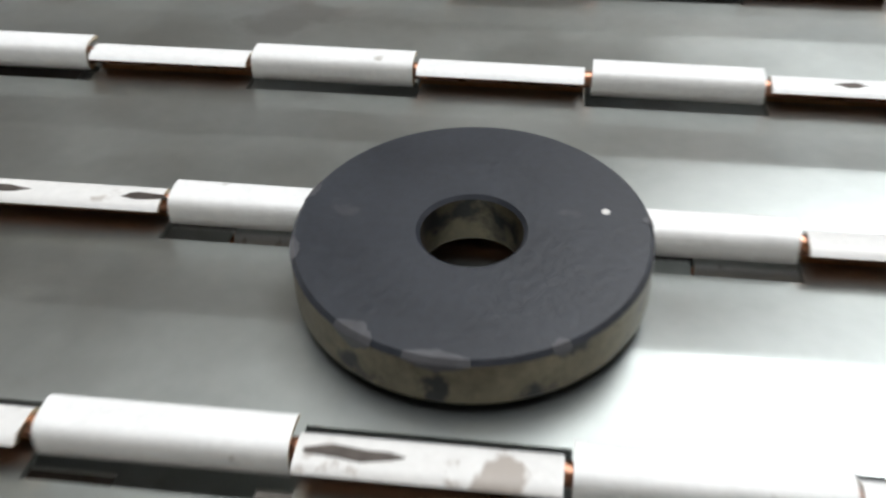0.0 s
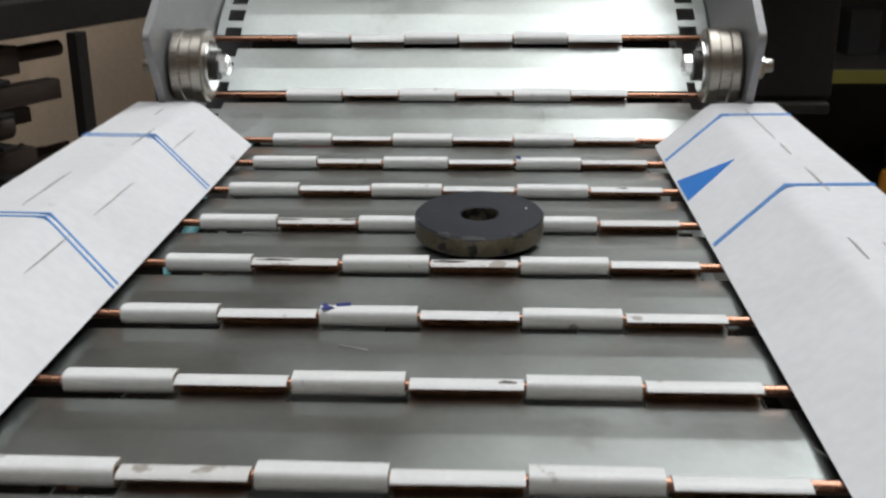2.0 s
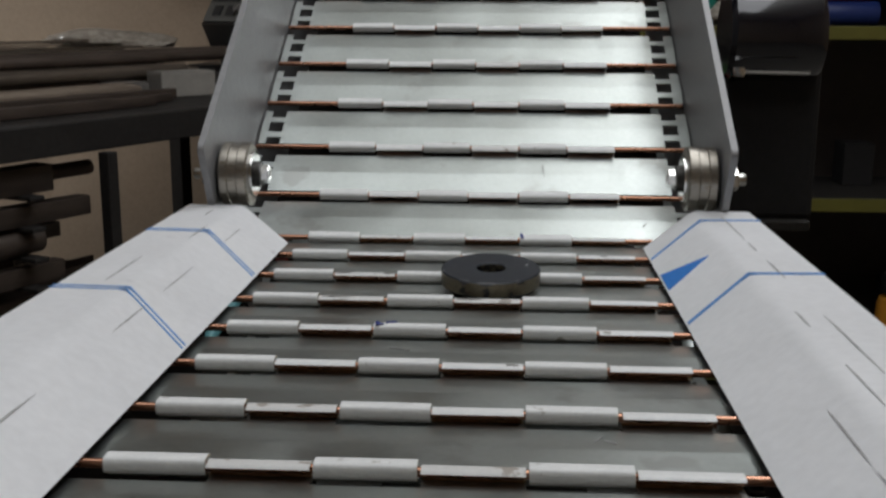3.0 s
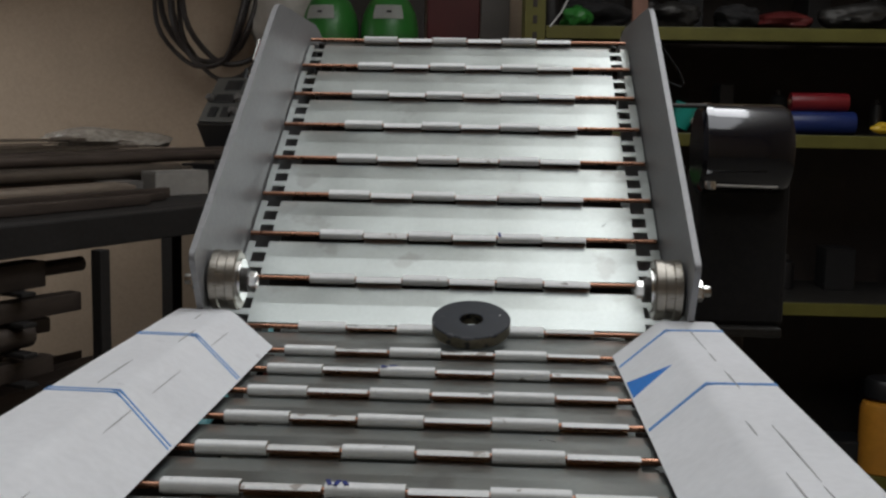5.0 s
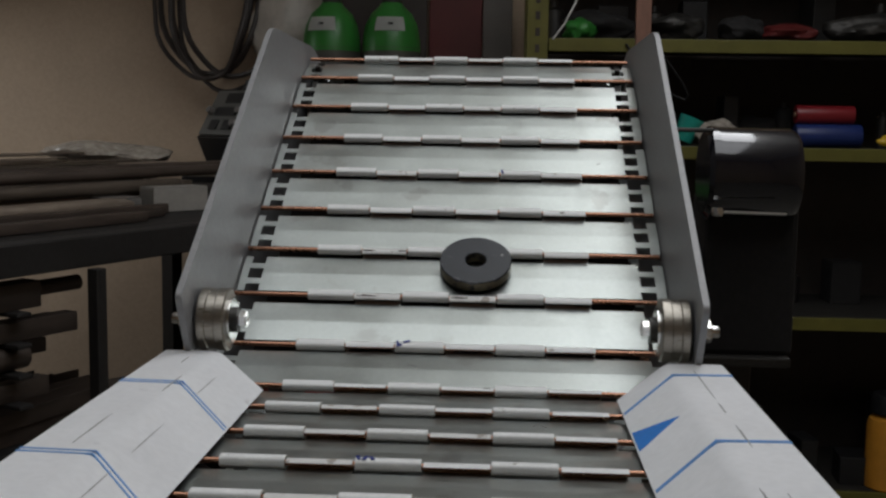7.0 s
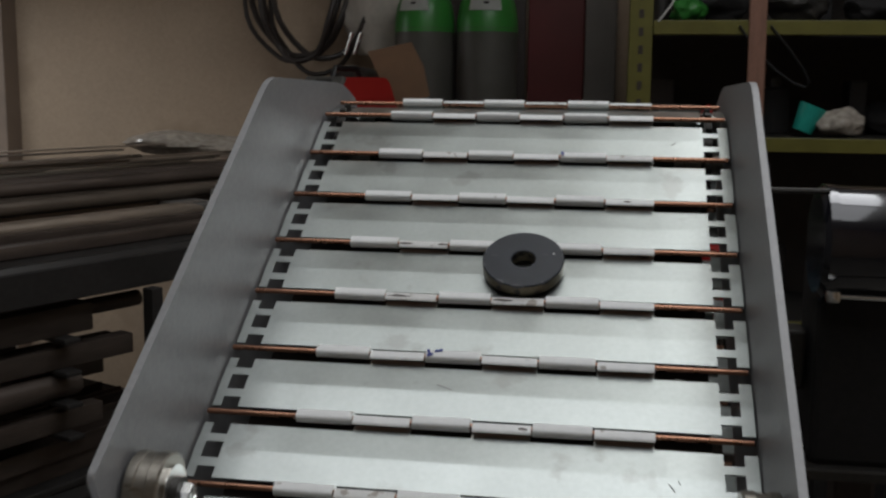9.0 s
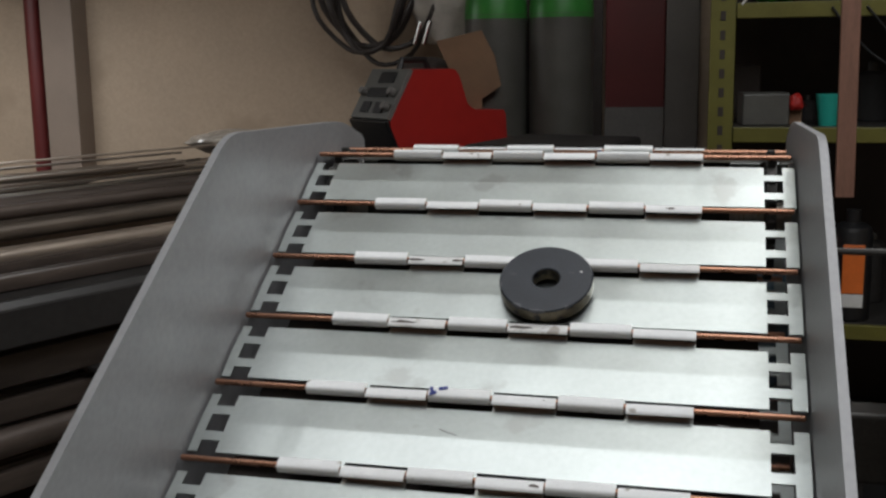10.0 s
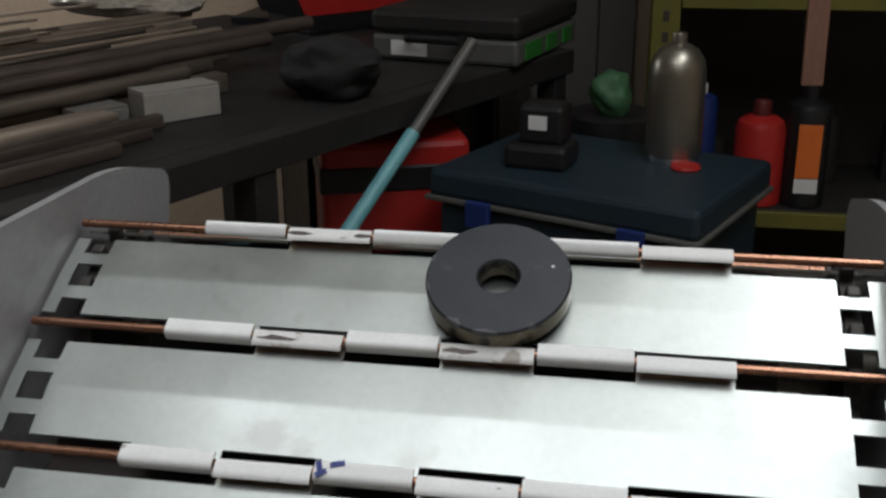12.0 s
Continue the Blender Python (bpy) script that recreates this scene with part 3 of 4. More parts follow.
def guard(side):
    g = thing("side_guard", "bent steel side guard wrapped in white printed protective film", "side guard", group="side guards")
    t = 0.0018
    outer = [SLOPE_LO, SLOPE_HI, TOP_OUT, (0.1790, -0.075)]
    inner = [(0.1772, -0.075), (0.1762, 0.0227), (0.1423, 0.0225), (0.1122, 0.0011)]
    pts = rounded(outer, [0, 0.005, 0.003, 0], 6) + inner
    bm = prism([(side * x, z) for x, z in pts], GUARD_BACK, GUARD_END, "y")
    for v in bm.verts:
        if v.co.y > GUARD_END - 0.001 and abs(v.co.x) < 0.1415:
            v.co.y -= 0.011 * (0.1415 - abs(v.co.x)) / 0.0305
    for f in bm.faces:
        if len(f.verts) == 4 and all(any((v.co.x - side * x) ** 2 + (v.co.z - z) ** 2 < 1e-10 for x, z in inner) for v in f.verts):
            f.material_index = 1
    part("folded_sheet", bm, [M_FILM, M_FRAME], g, smooth=True)
    ys = (-0.065, -0.200) if side > 0 else (-0.118, -0.249, -0.50)
    skew = 0.014 if side > 0 else 0.018
    for y in ys:
        for w0, w1 in ((0.0, 0.0012), (0.0022, 0.0034) if side > 0 else (0.0042, 0.0054)):
            strip(side, [(0.03, y - skew + w0), (1.0, y + w0), (1.0, y + w1), (0.03, y - skew + w1)], M_BLUE_LINE, "blue_line", g, "pale blue printed line")
            strip(side, [(1.0001, y + w0), (1.97, y + w0 + 0.001), (1.97, y + w1 + 0.001), (1.0001, y + w1)], M_BLUE_LINE, "blue_line", g, "pale blue printed line")
    if side > 0:
        strip(side, [(0.03, -0.117), (0.03, -0.150), (0.75, -0.136)], M_BLUE, "blue_wedge", g, "solid blue printed wedge")
    rng = random.Random(5 if side > 0 else 9)
    for f0, y0, y1, share_of in ((0.70, -0.075, -0.70, 0.75 if side < 0 else 0.30), (1.40, -0.05, -0.70, 0.5), (1.12, -0.10, -0.70, 0.30)):
        y = y0
        while y > y1:
            ln = rng.uniform(0.018, 0.075)
            if rng.random() < share_of:
                w, f = rng.uniform(0.008, 0.022), f0 + rng.uniform(-0.006, 0.006)
                strip(side, [(f, y), (f + w, y - ln * 0.3), (f + w * 0.8, y - ln * 0.8), (f + w * 0.3, y - ln), (f - w * 0.3, y - ln * 0.6)], M_SCUFF, "scuff", g, "thin grey scuff")
            y -= ln + rng.uniform(0.004, 0.03)
    if side < 0:
        cu = bpy.data.curves.new("film_print", "FONT")
        cu.body, cu.size, cu.extrude, cu.align_x = "ER FIL", 0.0130, 0.0002, "CENTER"
        ob = new("film_print", cu)
        cu.materials.append(M_BLUE)
        ob.parent = g
        down = (on_guard(-1, 0, 0) - on_guard(-1, 1, 0)).normalized()
        xa, ya = Vector((0, -1, 0)), None
        xa = down
        za = Vector((-down.z, 0, down.x))
        za = za if za.z > 0 else -za
        ya = za.cross(xa)
        o = on_guard(-1, 0.60, -0.432, 0.0003)
        ob.matrix_basis = Matrix((( xa.x, ya.x, za.x, o.x), (xa.y, ya.y, za.y, o.y), (xa.z, ya.z, za.z, o.z), (0, 0, 0, 1)))
        tagged(ob, "blue printed letters on the film")


def conveyor_frame():
    f = thing("conveyor_frame", "dark brown steel conveyor frame under the belt", "frame")
    for side in (-1, 1):
        x0, x1 = sorted((side * 0.162, side * 0.168))
        part("side_plate", prism([(GUARD_BACK - 0.08, -0.12), (GUARD_BACK - 0.08, 0.012), (-0.06, 0.012), (-0.06, -0.12)], x0, x1), M_FRAME, f)
        part("slide_bar", box((0.010, 0.90, 0.012), (side * 0.1535, -0.50, -0.014), 0.001), M_FRAME, f)
        for y in (-0.85, -0.15):
            part("leg", box((0.03, 0.03, -FLOOR_Z - 0.12), (side * 0.165, y, (FLOOR_Z - 0.12) / 2), 0.002), M_FRAME, f)
        part("strut", box((0.03, 0.03, 0.95), (side * 0.165, 0.30, -0.50 + 0.02), 0.002), M_FRAME, f)
    for y in (-0.85, -0.15):
        part("cross_bar", box((0.34, 0.03, 0.03), (0, y, -0.115 - 0.01), 0.002), M_FRAME, f)
    # Added sheet below the incline, only to keep the belt's gaps dark.
    backing = [incline(0.035, -0.016), incline(RISE - 0.055, -0.016), incline(RISE - 0.055, -0.019), incline(0.035, -0.019)]
    part("slide_bed", prism(backing, -0.138, 0.136), M_FRAME, f)


# ---------------------------------------------------------------- the workshop behind
SHELF_Y, SHELF_BACK = 2.35, 2.80
SHELVES = (-0.86, -0.360, 0.113, 0.404)


def shelf_rack():
    r = thing("shelf_rack", "yellow-green steel shelf rack crowded with dark clutter", "shelf rack")
    x0, x1 = 0.094, 1.75
    for x in (x0, x1):
        for y in (SHELF_Y, SHELF_BACK):
            bm = box((0.058, 0.006, 0.80 - FLOOR_Z), (x + 0.029, y, (0.80 + FLOOR_Z) / 2), 0.001)
            box((0.006, 0.04, 0.80 - FLOOR_Z), (x + 0.003, y + 0.02, (0.80 + FLOOR_Z) / 2), bm=bm)
            up = part("upright", bm, M_YELLOW, r)
            if y == SHELF_Y:
                slot = None
                for k in range(34):
                    at = (x + 0.029, y - 0.0032, -0.75 + 0.045 * k)
                    if slot is None:
                        slot = part("slot", box((0.012, 0.003, 0.022), (0, 0, 0), 0.001), M_FRAME, up, "dark bolt slot")
                        slot.matrix_basis = pose(*at)
                    else:
                        share(slot, up, pose(*at))
    for z in SHELVES + (0.76,):
        part("beam", box((x1 - x0 - 0.06, 0.012, 0.036), ((x0 + x1) / 2 + 0.03, SHELF_Y - 0.004, z - 0.018), 0.002), M_YELLOW, r)
        part("shelf_board", box((x1 - x0 - 0.01, SHELF_BACK - SHELF_Y - 0.02, 0.016), ((x0 + x1) / 2 + 0.03, (SHELF_Y + SHELF_BACK) / 2, z - 0.008), 0.001), M_DARK, r)
    # Panels added to darken the rack's inside, where the pale wall would show.
    part("back_panel", box((x1 - x0 + 0.05, 0.008, 1.7), ((x0 + x1) / 2 + 0.03, SHELF_BACK + 0.03, -0.06)), M_FRAME, r)
    part("side_panel", box((0.006, SHELF_BACK - SHELF_Y, 1.7), (x1 + 0.06, (SHELF_Y + SHELF_BACK) / 2, -0.06)), M_FRAME, r)
    # what lies on the shelves
    carton((0.225, 2.46, SHELVES[2]), (0.11, 0.09, 0.078), M_PANEL, "grey-white small carton on the shelf", 8)
    blob("red_stopper", "small bright red stopper on the shelf", "stopper", (0.300, 2.43, SHELVES[2] + 0.055), (0.018, 0.018, 0.022), M_RED, 3)
    carton((0.300, 2.46, SHELVES[2]), (0.035, 0.04, 0.055), M_CARD, "little brown carton under the red cap", -5)
    cup((0.375, 2.42, SHELVES[2]), 0.030, 0.075, M_TEAL, "teal plastic cup on the shelf")
    cup((0.545, 2.44, SHELVES[2]), 0.036, 0.070, M_TEAL, "teal plastic beaker leaning on the shelf", 22)
    blob("work_glove", "crumpled pale work glove on the shelf", "glove", (0.640, 2.44, SHELVES[2] + 0.035), (0.060, 0.045, 0.038), M_CLEAR, 11)
    blob("dark_rag", "dark oily rag heap on the shelf", "rag", (0.80, 2.62, SHELVES[2] + 0.04), (0.09, 0.06, 0.045), M_CLOTH, 12)
    roll((0.945, 2.42, SHELVES[2] + 0.0335), 0.033, 0.180, M_BLUEP, "blue rolled plastic film lying on the shelf")
    roll((0.935, 2.425, SHELVES[2] + 0.092), 0.026, 0.160, M_REDFILM, "red rolled plastic film lying on another roll")
    blob("yellow_grip", "yellow tool grip on the shelf", "tool", (1.125, 2.40, SHELVES[2] + 0.022), (0.045, 0.020, 0.018), M_YELLOWP, 5)
    for k, (x, y, sx, sz, mat, label) in enumerate((
            (0.30, 2.55, 0.10, 0.05, M_CLOTH, "black oily cloth on the top shelf"), (0.52, 2.50, 0.08, 0.045, M_DARK, "dark lumpy bundle on the top shelf"),
            (0.70, 2.48, 0.07, 0.04, M_CLOTH, "black crumpled bag on the top shelf"), (1.05, 2.5, 0.10, 0.045, M_DARK, "dark bundle of straps on the top shelf"))):
        blob("rag", label, "bundle", (x, y, SHELVES[3] + sz * 0.85), (sx, 0.08, sz), mat, 30 + k)
    blob("red_cloth", "faded dark red cloth on the top shelf", "cloth", (0.83, 2.47, SHELVES[3] + 0.026), (0.09, 0.08, 0.030), M_DARKRED, 41)
    blob("green_cloth", "green crumpled net on the top shelf", "cloth", (0.245, 2.46, SHELVES[3] + 0.030), (0.045, 0.045, 0.035), M_GREEN, 42)
    rng = random.Random(17)
    for z, y0 in ((SHELVES[2], 2.60), (SHELVES[1], 2.64), (SHELVES[3], 2.66), (SHELVES[0], 2.45)):
        x = 0.18
        while x < 1.6:
            w, h = rng.uniform(0.04, 0.10), rng.uniform(0.05, 0.17)
            mat = rng.choice((M_DARK, M_BLACK, M_FRAME, M_CLOTH, M_BENCH, M_CLOTH))
            if rng.random() < 0.5:
                carton((x, y0 + rng.uniform(-0.03, 0.03), z), (w, 0.10, h), mat, "dusty dark carton at the back of the shelf", rng.uniform(-20, 20))
            else:
                can_of((x, y0 + rng.uniform(-0.03, 0.03), z), w * 0.45, h, mat, M_DARK, "dusty dark tin at the back of the shelf")
            x += w + rng.uniform(0.03, 0.12)
    wire = thing("white_wire", "loose pale wire hanging over the shelf edge", "wire")
    part("strand", sweep([(0.165, 2.34, 0.40), (0.195, 2.335, 0.44), (0.225, 2.34, 0.50), (0.245, 2.36, 0.58)], 0.0026), M_PAPER, wire, smooth=True)
    wire = thing("black_wire", "thin black wire looped from the shelf", "wire")
    part("strand", sweep([(0.44 + 0.10 * math.sin(a * 0.5), 2.335, 0.39 - 0.15 * math.sin(a * math.pi / 8)) for a in range(9)], 0.003), M_BLACK, wire, smooth=True)
    can_of((0.215, 2.47, SHELVES[1]), 0.038, 0.235, M_BLUEP, M_PAPER, "dark blue spray can on the lower shelf")
    can_of((0.345, 2.42, SHELVES[1]), 0.055, 0.20, M_RED, M_DARKRED, "red plastic canister on the lower shelf")
    b = thing("oil_bottle", "black bottle with a bright orange label", "bottle", pose(0.445, 2.42, SHELVES[1]))
    part("body", lathe(rounded_can(0.048, 0.24), 28), M_BLACK, b, smooth=True)
    part("label", box((0.050, 0.004, 0.12), (0, -0.047, 0.13), 0.001), M_ORANGE, b, "orange label")
    part("label_foot", box((0.050, 0.004, 0.032), (0, -0.047, 0.052), 0.001), M_PAPER, b, "white foot of the label")
    part("cap", lathe([(0, 0.27), (0.018, 0.27), (0.018, 0.235), (0, 0.235)], 18), M_BLACK, b, smooth=True)
    j = thing("amber_jar", "amber plastic jar with a black lid", "jar", pose(1.165, 2.40, SHELVES[0]))
    part("body", lathe(rounded_can(0.065, 0.22), 28), M_AMBER, j, smooth=True)
    part("lid", lathe([(0, 0.275), (0.05, 0.275), (0.056, 0.265), (0.056, 0.222), (0, 0.222)], 28), M_BLACK, j, smooth=True)
    for x in (0.45, 0.70, 1.3):
        carton((x, 2.55, SHELVES[0]), (0.2, 0.25, 0.22), M_BLACK, "black dusty crate on the bottom shelf", x * 9)


def rounded_can(r, h):
    return [(0, 0), (r * 0.93, 0), (r, r * 0.08), (r, h - r * 0.55), (r * 0.9, h - r * 0.25), (r * 0.62, h - r * 0.06), (r * 0.35, h), (0, h)]


def can_of(at, r, h, mat, top, label):
    c = thing("can", label, "can", pose(*at))
    part("body", lathe(rounded_can(r, h), 28), mat, c, smooth=True)
    part("cap", lathe([(0, h + r * 0.6), (r * 0.32, h + r * 0.58), (r * 0.36, h + r * 0.5), (r * 0.36, h - r * 0.04), (0, h - r * 0.04)], 20), top, c, smooth=True)


def carton(at, size, mat, label, turn=0):
    c = thing("carton", label, "box", pose(*at, 0, 0, turn))
    part("body", box((size[0], size[1], size[2] * 0.97), (0, 0, size[2] * 0.485), 0.003), mat, c)
    for s in (-1, 1):
        part("flap", box((size[0] * 0.985, size[1] * 0.49, 0.002), (0, s * size[1] * 0.247, size[2] * 0.97 + 0.0015)), mat, c)


def cup(at, r, h, mat, label, lean=0):
    c = thing("cup", label, "cup", pose(at[0], at[1], at[2] + (r * math.sin(radians(lean)) if lean else 0), 0, lean, 0))
    part("wall", lathe([(0, 0.002), (r * 0.72, 0.0), (r, h), (r * 0.94, h), (r * 0.66, 0.004), (0, 0.004)], 28), mat, c, smooth=True)


def roll(at, r, length, mat, label):
    c = thing("film_roll", label, "roll", pose(*at))
    part("wrap", lathe([(r * 0.3, -length / 2), (r * 0.96, -length / 2), (r, -length / 2 + 0.003), (r, length / 2 - 0.003), (r * 0.96, length / 2), (r * 0.3, length / 2)], 28, m=ALONG_X), mat, c, smooth=True)
    part("core", lathe([(0, -length / 2 - 0.004), (r * 0.3, -length / 2 - 0.004), (r * 0.3, length / 2 + 0.004), (0, length / 2 + 0.004)], 16, m=ALONG_X), M_CARD, c, smooth=True)


def blob(name, label, category, at, size, mat, seed):
    """A crumpled soft heap."""
    bm = bmesh.new()
    bmesh.ops.create_icosphere(bm, subdivisions=4, radius=1.0)
    for v in bm.verts:
        p = v.co.copy()
        d = 1 + 0.30 * noise.noise(p * 1.4 + Vector((seed, 0, 0))) + 0.09 * noise.noise(p * 3.5 + Vector((0, seed, 0)))
        v.co = Vector((p.x * d * size[0], p.y * d * size[1], max(p.z * d, -0.85) * size[2]))
    ob = part(name, bm, mat, smooth=True)
    ob.matrix_basis = pose(*at)
    return tagged(ob, label, category)


def gas_bottle(x, y, r, label_turn, turn):
    g = thing("gas_bottle", "grey gas cylinder with a green shoulder and white label", "gas bottle", pose(x, y, FLOOR_Z, 0, 0, turn), "gas bottles")
    top = 1.362
    part("body", lathe([(0, 0), (r * 0.95, 0), (r, 0.02), (r, top)], 40), M_BOTTLE, g, smooth=True)
    part("shoulder", lathe([(r + 0.0005, top - 0.012), (r * 0.985, top + 0.03), (r * 0.90, top + 0.075), (r * 0.70, top + 0.115), (r * 0.42, top + 0.14), (r * 0.36, top + 0.15), (0, top + 0.15)], 40), M_GREEN, g, "bright green shoulder", True)
    part("collar", lathe([(0, top + 0.15), (r * 0.34, top + 0.15), (r * 0.34, top + 0.19), (0, top + 0.19)], 24), M_DARK, g, smooth=True)
    part("valve", box((0.03, 0.06, 0.07), (0, -0.01, top + 0.225), 0.006), M_ALU, g)
    part("valve_wheel", lathe([(0, top + 0.26), (0.026, top + 0.26), (0.028, top + 0.27), (0.026, top + 0.285), (0, top + 0.285)], 20), M_BLACK, g, smooth=True)
    bm = bmesh.new()
    prof = [(r * 0.955, top + 0.052), (r * 0.91, top + 0.075), (r * 0.805, top + 0.098)]
    rows = [[bm.verts.new(((rr + 0.002) * math.sin(radians(a)), -(rr + 0.002) * math.cos(radians(a)), z + 0.001)) for a in range(label_turn - 34, label_turn + 35, 8)] for rr, z in prof]
    for a, b in zip(rows, rows[1:]):
        for k in range(len(a) - 1):
            bm.faces.new((a[k], a[k + 1], b[k + 1], b[k]))
    bmesh.ops.solidify(bm, geom=list(bm.faces), thickness=-0.0012)
    lab = part("label", bm, M_PAPER, g, "white paper label", True)
    a = radians(label_turn)
    part("label_mark", box((0.016, 0.002, 0.014), m=pose((r * 0.915) * math.sin(a), -(r * 0.915) * math.cos(a), top + 0.078, -48, 0, label_turn)), M_BLACK, lab, "black diamond mark")


def welder():
    w = thing("welding_machine", "red welding machine with a grey sloping control panel", "machine", pose(-0.712, 2.795, BENCH_Z + 0.047, 0, 0, -40))
    prof = [(-0.17, 0.0), (-0.215, 0.10), (-0.13, 0.245), (0.025, 0.245), (0.070, 0.125), (0.205, 0.120), (0.215, 0.0)]
    bm = prism(rounded(prof, [0.008, 0.012, 0.012, 0.018, 0.020, 0.010, 0.004]), -0.10, 0.10)
    edges = [e for e in bm.edges if e.is_manifold and abs(e.verts[0].co.x - e.verts[1].co.x) < 1e-6]
    bmesh.ops.bevel(bm, geom=edges, offset=0.003, segments=2, affect="EDGES")
    part("housing", bm, M_RED, w)
    d = (Vector((-0.13, 0.245)) - Vector((-0.215, 0.10))).normalized()
    face = pose(0, -0.1755, 0.176, math.degrees(math.atan2(d.y, d.x)), 0, 0)
    panel = part("control_panel", box((0.194, 0.160, 0.012), m=face, bevel=0.003), M_PANEL, w, "grey control panel")
    for x, y, sx, sy in ((0.012, 0.050, 0.078, 0.034), (0.0, 0.002, 0.105, 0.030), (-0.034, -0.046, 0.040, 0.034), (0.036, -0.046, 0.046, 0.034)):
        part("display", box((sx, sy, 0.005), m=face @ Matrix.Translation((x, y, 0.0085)), bevel=0.001), M_BLACK, panel, "black display window")
    for x, y in ((-0.072, 0.0), (0.078, 0.0), (0.078, -0.046)):
        part("knob", lathe([(0, 0.028), (0.011, 0.027), (0.013, 0.010), (0, 0.010)], 18, m=face @ Matrix.Translation((x, y, 0))), M_PALE, panel, smooth=True)
    part("panel_edge", box((0.004, 0.160, 0.014), m=face @ Matrix.Translation((0.099, 0, 0)), bevel=0.001), M_PALE, w, "pale edge strip")
    part("lower_front", box((0.196, 0.014, 0.116), m=pose(0, -0.1965, 0.052, 24, 0, 0), bevel=0.003), M_BLACK, w, "black socket plate")
    part("handle", sweep([(0, -0.11, 0.243), (0, -0.10, 0.272), (0, -0.02, 0.272), (0, -0.005, 0.243)], 0.010), M_BLACK, w, smooth=True)
    part("foot_shroud", box((0.194, 0.36, 0.046), (0, 0.02, -0.0235), 0.004), M_BLACK, w)


def hose_coil():
    c = thing("hose_coil", "coiled black hoses hanging on the wall", "hose")
    rng = random.Random(3)
    for k in range(6):
        cx, cz, rx, rz, y = -0.98 + rng.uniform(-0.05, 0.05), 0.62 + rng.uniform(-0.04, 0.05), rng.uniform(0.10, 0.20), rng.uniform(0.24, 0.38), 3.10 + 0.022 * k
        pts = [(cx + rx * math.cos(2 * math.pi * a / 40), y + 0.02 * math.sin(a), cz + rz * math.sin(2 * math.pi * a / 40)) for a in range(41)]
        part("hose_loop", sweep(pts, rng.uniform(0.007, 0.012), 10), M_RUBBER, c, smooth=True)
    for x in (-0.83, -0.80):
        part("hose_fitting", sweep([(x, 3.06, 0.33), (x + 0.025, 3.05, 0.40)], 0.007), M_ZINC, c, "bright metal hose end", True)
    part("wall_hook", box((0.05, 0.22, 0.03), (-0.98, 3.19, 0.95), 0.004), M_DARK, c)


BENCH_A, BENCH_B = Vector((-0.81, 0.90)), Vector((-0.075, 2.50))
BENCH_Z = -0.038
BENCH_TURN = math.degrees(math.atan2(BENCH_B.y - BENCH_A.y, BENCH_B.x - BENCH_A.x))


def by_bench(a, o):
    """A place a metres back from the bench's far front corner and o metres in from its front edge."""
    d = (BENCH_B - BENCH_A).normalized()
    p = BENCH_B - d * a + Vector((-d.y, d.x)) * o
    return p.x, p.y


def square_tube(length, size, wall=0.003):
    s = size / 2
    o = rounded([(-s, -s), (s, -s), (s, s), (-s, s)], 0.003, 2)
    i = rounded([(-s + wall, -s + wall), (s - wall, -s + wall), (s - wall, s - wall), (-s + wall, s - wall)], 0.002, 2)
    bm = bmesh.new()
    vs = [[bm.verts.new((x, p[0], p[1])) for p in ring] for x, ring in ((-length, o), (0, o), (0, i), (-length, i))]
    for a, b in zip(vs, vs[1:] + vs[:1]):
        for q in range(len(a)):
            bm.faces.new((a[q], a[(q + 1) % len(a)], b[(q + 1) % len(a)], b[q]))
    return bm


def round_tube(length, r, wall=0.003):
    return lathe([(r, -length), (r, 0), (r - wall, 0), (r - wall, -length), (r, -length)], 20, m=ALONG_X)


